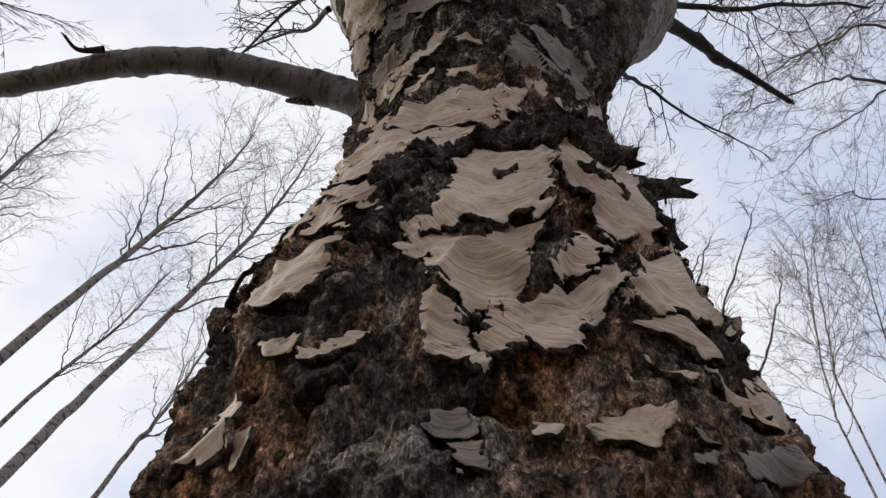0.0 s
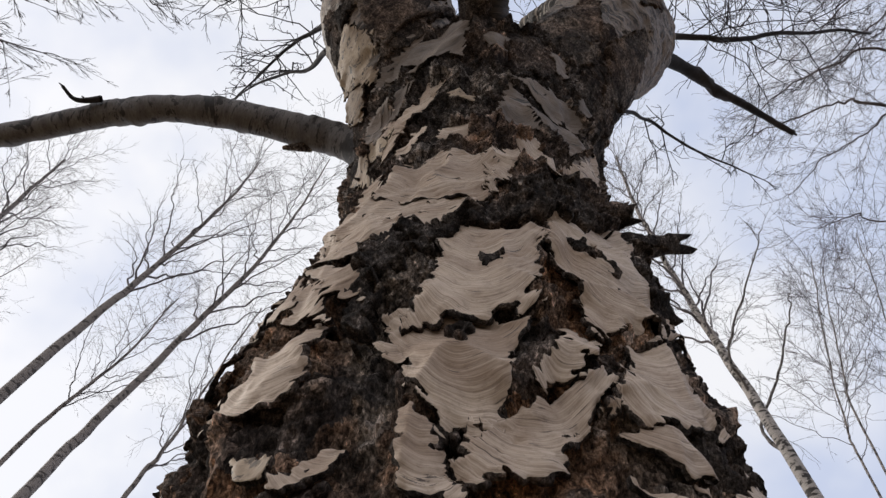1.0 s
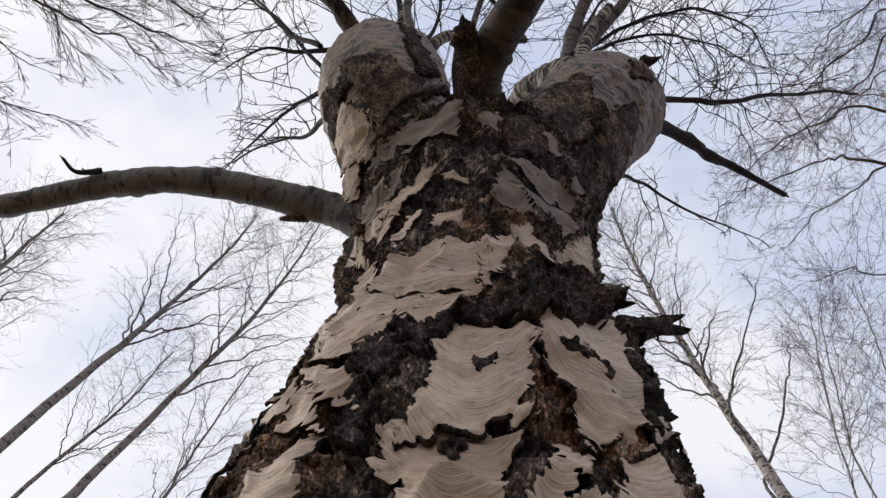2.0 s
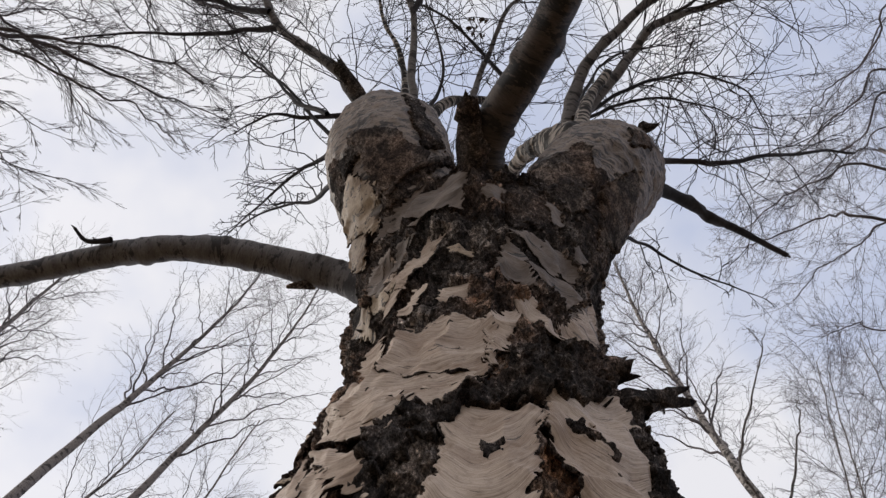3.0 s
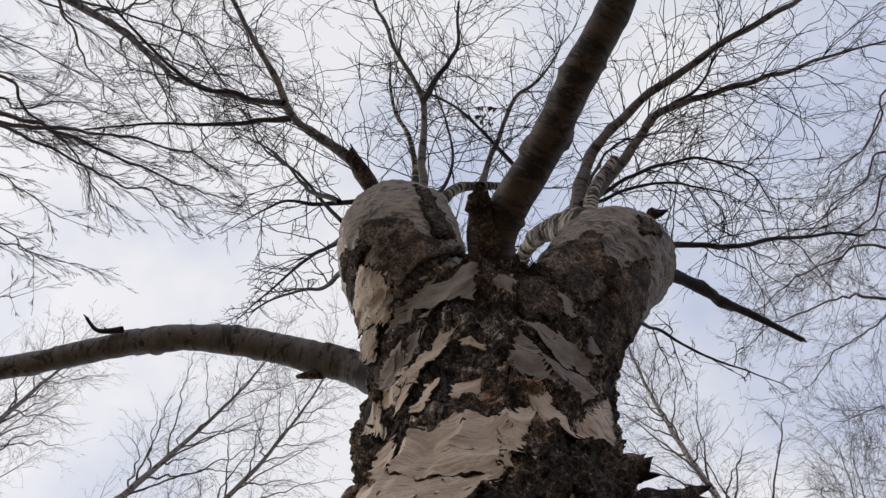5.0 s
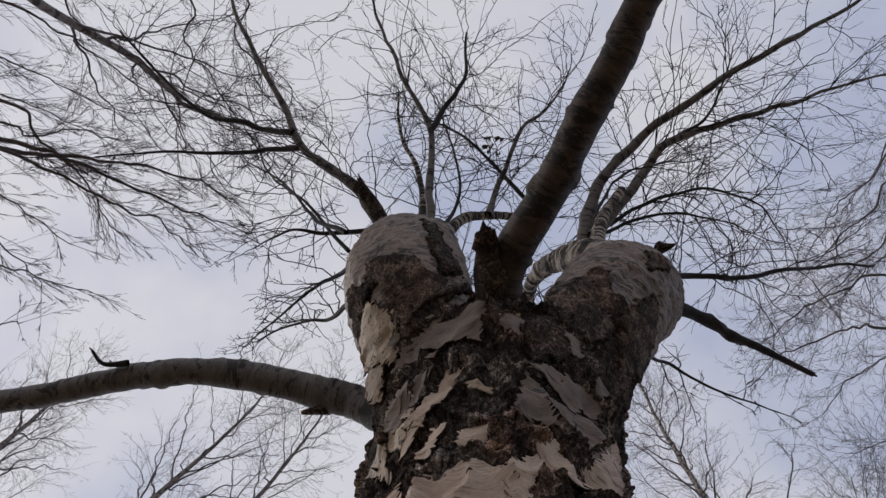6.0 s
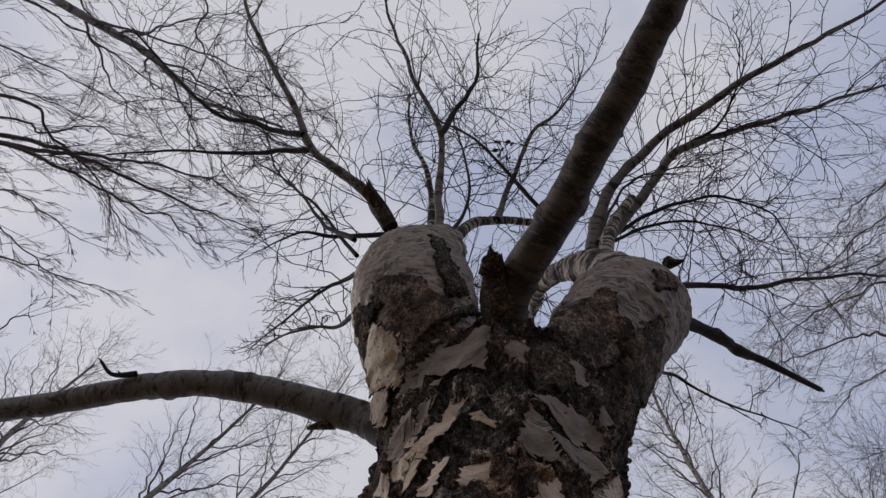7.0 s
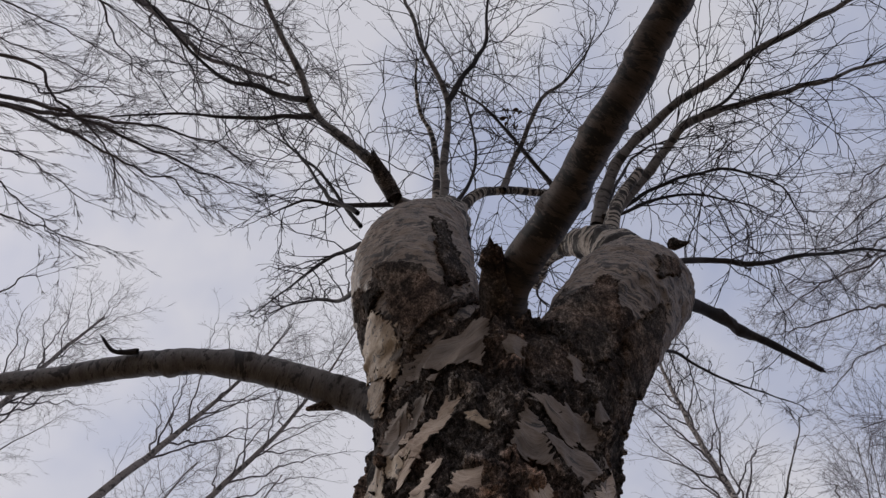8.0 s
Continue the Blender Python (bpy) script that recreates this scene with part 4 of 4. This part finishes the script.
# boughs over the right limb
branch(birch, [(0.50, -0.06, 4.58), (0.58, -0.21, 4.81), (0.73, -0.38, 5.01), (1.10, -0.61, 5.25), (1.58, -0.86, 5.51), (1.98, -1.03, 5.76), (2.49, -1.25, 6.05), (2.99, -1.41, 6.31)], 0.036, 0.005, 41, twigs=18, reach=0.8)
branch(birch, [(0.54, -0.09, 4.58), (0.79, -0.27, 4.88), (1.00, -0.46, 5.06), (1.33, -0.52, 5.27), (1.72, -0.62, 5.44), (2.23, -0.71, 5.75), (2.84, -0.81, 6.09)], 0.03, 0.004, 42, twigs=26, reach=0.9)
branch(birch, [(1.00, -0.46, 5.06), (1.22, -0.57, 5.21), (1.35, -0.74, 5.38), (1.48, -0.93, 5.65)], 0.01, 0.003, 43, twigs=16, reach=0.7)
branch(birch, [(0.60, -0.11, 4.68), (0.89, -0.18, 4.94), (1.22, -0.21, 5.16), (1.55, -0.09, 5.34), (1.73, 0.11, 5.44)], 0.012, 0.003, 44, twigs=24, reach=0.8)
branch(birch, [(0.58, -0.08, 4.68), (0.87, -0.11, 4.93), (1.19, -0.09, 5.04), (1.43, 0.02, 5.15)], 0.010, 0.003, 45, twigs=20, reach=0.6)
branch(birch, [(0.46, 0.02, 4.15), (0.98, 0.11, 4.69), (1.24, 0.15, 4.74), (1.64, 0.18, 5.02), (2.20, 0.26, 5.40)], 0.018, 0.007, 46, twigs=22, reach=0.7, droop=-0.02)
branch(birch, [(0.42, 0.04, 4.78), (0.30, 0.20, 4.85), (0.29, 0.39, 5.00), (0.43, 0.60, 5.23)], 0.012, 0.003, 47, twigs=24, reach=0.6)
branch(birch, [(0.52, -0.05, 4.68), (0.75, -0.21, 5.29), (1.03, -0.28, 5.65), (1.44, -0.29, 5.96)], 0.01, 0.003, 48, twigs=26, reach=0.9)
branch(birch, [(-0.05, 0.05, 4.80), (-0.04, 0.29, 5.25), (-0.01, 0.60, 5.78)], 0.012, 0.003, 49, twigs=24, reach=0.7)


def withered_leaves(middle, count, seed):
    """A few dry leaves still hanging on a twig: small curled blades on one shared mesh."""
    n = 7
    t = np.linspace(0, 1, n)
    half = 0.011 * np.sin(np.pi * np.clip(t, 0.03, 0.98)) ** 0.8
    rows = [np.stack([half * k, t * 0.034, 0.008 * np.sin(3 * t) + 0.006 * abs(k) * t], -1) for k in (-1, 0, 1)]
    i = np.arange(n - 1)
    faces = np.concatenate([np.stack([i + n * k, i + 1 + n * k, i + 1 + n * (k + 1), i + n * (k + 1)], -1) for k in (0, 1)])
    first = mesh_part("withered_leaf", np.concatenate(rows), faces, [DRY_LEAF], birch)
    rng = np.random.default_rng(seed)
    for k in range(count):
        leaf = first if k == 0 else new("withered_leaf", first.data)
        leaf.parent = birch
        x, y, z = np.array(middle) + rng.normal(0, 0.032, 3)
        leaf.matrix_world = pose(x, y, z, rng.uniform(0, 360), rng.uniform(0, 360), rng.uniform(0, 360))


withered_leaves((0.16, -0.45, 5.30), 14, 5)


# ---- birches standing round it ----
def far_birch(points, r0, r1, seed, boughs=18, bough=2.2, twigs=11, reach=0.75, first=0.4, bark=None, label="slender leafless birch with pale banded bark", thin=0.003, rise=0.85):
    tree = new("background_birch")
    p0, p1 = np.array(points[0]), np.array(points[1])
    foot = p0 - (p1 - p0) * p0[2] / (p1[2] - p0[2]) * np.array([0.6, 0.6, 1])
    points = [foot - np.array([0, 0, 0.3]), *points]
    rng = np.random.default_rng(seed)
    tagged(tree, label, "tree", "birches of the wood")
    line = spline(points, 60)
    n = len(line)
    t = np.linspace(0, 1, n)
    line = line + np.stack([field(t * 16, np.full(n, seed * 1.3 + k), seed + k, 3) for k in range(3)], -1) * 0.022 * smooth(t, 0, 0.3)[:, None]
    rad = r0 + (r1 - r0) * t ** 0.75
    rings = tube_rings(line[None], rad[None], 10).reshape(-1, 3)
    run = np.concatenate([[0], np.cumsum(np.linalg.norm(np.diff(line, axis=0), axis=1))])
    uv = np.stack([np.tile(np.linspace(0, 1, 10) * 2 * np.pi * r0, n), np.repeat(run, 10)], -1)
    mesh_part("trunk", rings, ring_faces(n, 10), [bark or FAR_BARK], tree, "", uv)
    for k in range(boughs):
        f = (first + (1 - first) * (k + rng.uniform(0, 1)) / boughs) * (n - 1.01)
        i = int(f)
        ahead = (line[i + 1] - line[i]) / np.linalg.norm(line[i + 1] - line[i])
        az = k * 2.4 + rng.uniform(-0.5, 0.5)
        off = np.array([math.cos(az), math.sin(az), 0])
        size = bough * rng.uniform(0.6, 1.15) * (1.1 - 0.6 * f / n)
        way = ahead * rise + off * 0.55
        p1 = line[i] + way * size * 0.35
        p2 = p1 + (way + ahead * 0.15) * size * 0.35
        p3 = p2 + (way + rng.normal(0, 0.12, 3)) * size * 0.35
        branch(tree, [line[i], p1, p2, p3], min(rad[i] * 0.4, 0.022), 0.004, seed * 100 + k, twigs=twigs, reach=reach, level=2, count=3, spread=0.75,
               thin=thin, bark=HAZED_TWIG, fine_bark=HAZED_TWIG, sides=5, wobble=0.04, stray=0.2, knee=0.12, least=0.0014)
    return tree


far_birch([(-4.59, 5.10, 6.16), (-4.25, 5.39, 8.67), (-3.45, 5.29, 11.19), (-2.91, 5.11, 13.09), (-2.44, 4.74, 15.34)], 0.1, 0.01, 61, first=0.5, boughs=26)
far_birch([(-4.96, 4.44, 7.18), (-4.49, 4.48, 9.59), (-4.17, 4.48, 10.87), (-3.72, 4.40, 12.73), (-3.56, 4.34, 14.15)], 0.09, 0.01, 62, first=0.42, boughs=26)
far_birch([(-4.93, 7.45, 8.20), (-4.54, 7.48, 9.99), (-4.36, 7.52, 11.45), (-3.85, 7.31, 13.71)], 0.06, 0.012, 63, first=0.35)
far_birch([(-6.45, 6.76, 8.57), (-6.00, 6.81, 10.43), (-5.62, 6.91, 11.97), (-5.56, 7.11, 13.81)], 0.055, 0.012, 64, first=0.4)
edge_birch = far_birch([(-7.36, 5.23, 9.08), (-7.35, 4.55, 10.97), (-7.48, 4.48, 12.90), (-7.55, 4.44, 14.73)], 0.1, 0.02, 65, first=0.4, boughs=24, twigs=14)
pale_birch = far_birch([(3.76, 5.36, 7.17), (3.59, 5.22, 9.13), (3.38, 5.00, 10.78), (3.18, 4.72, 12.53), (3.13, 4.37, 14.27)], 0.1, 0.02, 66, bark=PALE_BARK, first=0.4, boughs=34, bough=1.7, twigs=14)
branch(pale_birch, [(3.74, 5.34, 7.5), (3.75, 5.51, 8.2), (4.37, 5.24, 9.24), (4.72, 5.04, 9.99), (4.85, 4.99, 10.35)], 0.026, 0.007, 67, twigs=22, reach=0.8, count=3, spread=0.85, thin=0.004, fine_bark=HAZED_TWIG, wobble=0.03, knee=0.11, least=0.0018)
branch(pale_birch, [(3.65, 5.26, 8.5), (3.5, 4.9, 8.9), (3.75, 4.48, 9.43), (4.14, 4.17, 10.06), (4.34, 4.03, 10.54)], 0.022, 0.006, 73, twigs=20, reach=0.7, count=3, spread=0.85, thin=0.004, fine_bark=HAZED_TWIG, wobble=0.03, knee=0.11, least=0.0018)
far_birch([(5.14, 6.31, 7.58), (5.35, 6.22, 9.11), (5.69, 5.92, 10.56), (6.24, 5.56, 12.44)], 0.022, 0.008, 68, first=0.3)
far_birch([(6.50, 6.70, 8.52), (6.82, 6.43, 10.10), (7.13, 5.98, 11.63), (7.58, 5.67, 13.50)], 0.022, 0.008, 83, first=0.3, boughs=22, twigs=12)
far_birch([(5.37, 6.16, 8.37), (5.65, 6.06, 9.78), (6.02, 5.89, 11.08), (6.39, 5.68, 12.31)], 0.02, 0.008, 84, first=0.3, boughs=20, twigs=12)
right_birch = far_birch([(4.9, 1.3, 4.0), (5.1, 1.4, 6.0), (5.6, 1.6, 9.0), (6.4, 1.8, 12.0)], 0.12, 0.03, 69, first=0.25, bough=2.2)
far_birch([(-3.19, -1.77, 5.94), (-3.02, -1.51, 6.71), (-2.71, -1.07, 7.80), (-2.55, -0.73, 8.31), (-1.98, -0.40, 9.12)], 0.055, 0.015, 74, first=0.45, boughs=16, bough=1.6, label="slender birch that leans in over the clearing")
left_birch = far_birch([(-4.7, -1.2, 4.0), (-5.1, -1.3, 6.0), (-6.2, -1.6, 8.5), (-7.6, -1.9, 11.0)], 0.12, 0.03, 70, first=0.3, bough=2.0)


def spray(tree, points, r0, seed, twigs=34, reach=0.44, spread=0.46, droop=0.0, stray=0.11):
    branch(tree, points, r0 * 0.85, 0.003, seed, twigs=twigs, reach=reach, level=2, count=6, spread=spread, droop=droop, thin=0.0021, bark=HAZED_TWIG, fine_bark=HAZED_TWIG, sides=6, wobble=0.02, stray=stray, knee=0.08, least=0.0009)


spray(left_birch, [(-4.8, -1.2, 4.6), (-2.52, -0.62, 5.06), (-2.12, -0.49, 5.19), (-1.81, -0.40, 5.35), (-1.54, -0.30, 5.56), (-1.35, -0.15, 5.72)], 0.02, 201, 30)
spray(left_birch, [(-4.8, -1.2, 4.6), (-2.58, -0.59, 5.13), (-2.09, -0.43, 5.32), (-1.81, -0.27, 5.45), (-1.56, -0.09, 5.64), (-1.30, 0.07, 5.81)], 0.02, 202, 32)
spray(left_birch, [(-4.8, -1.2, 4.5), (-2.47, -0.57, 4.97), (-2.13, -0.42, 5.18), (-1.87, -0.21, 5.30), (-1.69, -0.07, 5.48), (-1.60, 0.09, 5.60)], 0.016, 203, 28)
spray(left_birch, [(-4.8, -1.2, 4.7), (-2.51, -0.80, 5.18), (-2.25, -0.58, 5.35), (-2.12, -0.38, 5.42), (-2.01, -0.16, 5.45), (-1.98, 0.02, 5.55)], 0.014, 204, 24)
spray(left_birch, [(-4.9, -1.2, 5.0), (-2.64, -0.70, 5.34), (-2.38, -0.57, 5.50), (-2.21, -0.58, 5.71), (-2.08, -0.51, 5.89)], 0.011, 208, 14)
spray(left_birch, [(-5.2, -1.3, 6.2), (-2.98, -1.38, 6.01), (-2.56, -1.18, 6.29), (-2.35, -0.97, 6.53), (-2.06, -0.68, 6.77)], 0.014, 205, 24)
spray(left_birch, [(-5.1, -1.3, 5.8), (-2.07, -1.48, 6.49), (-1.90, -1.11, 6.71), (-1.76, -0.81, 6.88), (-1.67, -0.35, 7.11)], 0.012, 206, 18)
spray(left_birch, [(-5.1, -1.3, 5.9), (-1.80, -1.52, 6.79), (-1.63, -1.16, 7.00), (-1.42, -0.88, 7.18), (-1.19, -0.58, 7.44)], 0.012, 209, 26)
spray(left_birch, [(-4.9, -1.2, 5.0), (-3.13, -0.04, 5.50), (-2.83, 0.13, 5.60), (-2.58, 0.28, 5.70), (-2.32, 0.41, 5.80)], 0.011, 210, 12, reach=0.4)
spray(left_birch, [(-4.8, -1.1, 4.6), (-3.37, 0.76, 5.50), (-3.03, 0.66, 5.60), (-2.83, 0.58, 5.70), (-2.77, 0.58, 5.80)], 0.010, 220, 9, reach=0.35)
spray(left_birch, [(-4.9, -1.2, 4.8), (-2.80, -0.43, 5.20), (-2.62, -0.32, 5.35), (-2.45, -0.14, 5.50), (-2.27, 0.08, 5.60)], 0.012, 226, 18, reach=0.36)
spray(left_birch, [(-4.9, -1.2, 4.8), (-2.82, -0.31, 5.20), (-2.68, -0.13, 5.35), (-2.58, 0.09, 5.50), (-2.51, 0.32, 5.60)], 0.010, 227, 14, reach=0.32)
spray(left_birch, [(-5.1, -1.3, 5.8), (-3.65, -1.38, 6.40), (-3.27, -1.11, 6.60), (-2.90, -0.89, 6.80), (-2.45, -0.57, 7.00)], 0.014, 221, 26, reach=0.6)
spray(left_birch, [(-5.1, -1.3, 5.6), (-3.57, -1.03, 6.20), (-3.25, -0.89, 6.40), (-3.01, -0.74, 6.60), (-2.65, -0.54, 6.70)], 0.012, 222, 22, reach=0.5)
spray(left_birch, [(-5.6, -1.4, 7.0), (-3.29, -1.77, 7.20), (-2.97, -1.39, 7.30), (-2.62, -1.07, 7.40), (-2.24, -0.77, 7.50)], 0.014, 223, 24, reach=0.6)
spray(edge_birch, [(-7.4, 4.7, 9.8), (-7.46, 5.11, 10.40), (-7.06, 5.00, 11.00), (-6.58, 4.83, 11.60)], 0.03, 224, 26, reach=0.9, spread=0.7, stray=0.17)
spray(edge_birch, [(-7.4, 4.6, 10.4), (-7.60, 4.22, 10.60), (-7.12, 3.96, 11.10), (-6.71, 3.95, 11.60)], 0.026, 225, 24, reach=0.9, spread=0.7, stray=0.17)
for k, (line, r, n) in enumerate([
        ([(5.1, 1.4, 5.6), (2.94, 0.89, 6.07), (2.62, 0.92, 6.26), (2.35, 1.11, 6.44), (2.19, 1.28, 6.68)], 0.018, 26),
        ([(5.1, 1.4, 5.8), (3.05, 0.63, 6.34), (2.65, 0.74, 6.54), (2.45, 1.00, 6.79), (2.31, 1.26, 6.99)], 0.016, 26),
        ([(5.1, 1.4, 6.4), (3.40, 0.09, 6.96), (3.16, 0.31, 7.19), (2.95, 0.62, 7.35), (2.77, 1.02, 7.55)], 0.016, 28),
        ([(5.2, 1.5, 7.0), (3.72, -0.26, 7.52), (3.55, 0.05, 7.82), (3.41, 0.44, 8.07)], 0.014, 24),
        ([(5.1, 1.4, 6.0), (3.56, 0.53, 7.01), (3.33, 0.68, 7.24), (3.11, 0.96, 7.40)], 0.013, 24),
        ([(5.2, 1.5, 6.6), (3.23, 0.15, 6.60), (3.06, 0.48, 6.80), (2.89, 0.78, 7.00), (2.73, 1.14, 7.20)], 0.016, 26),
        ([(5.2, 1.5, 6.6), (3.29, -0.40, 6.80), (3.12, -0.06, 7.00), (2.94, 0.22, 7.20), (2.84, 0.63, 7.40)], 0.015, 26),
        ([(5.2, 1.5, 6.6), (3.27, 1.02, 6.40), (3.08, 1.23, 6.60), (2.94, 1.50, 6.80), (2.83, 1.89, 7.00)], 0.013, 22),
        ([(5.0, 1.4, 4.6), (3.47, 1.95, 6.51), (3.30, 2.04, 6.84), (3.14, 2.28, 7.06)], 0.012, 20)]):
    spray(right_birch, line, r, 211 + k, n, reach=0.75, spread=0.85, stray=0.2)
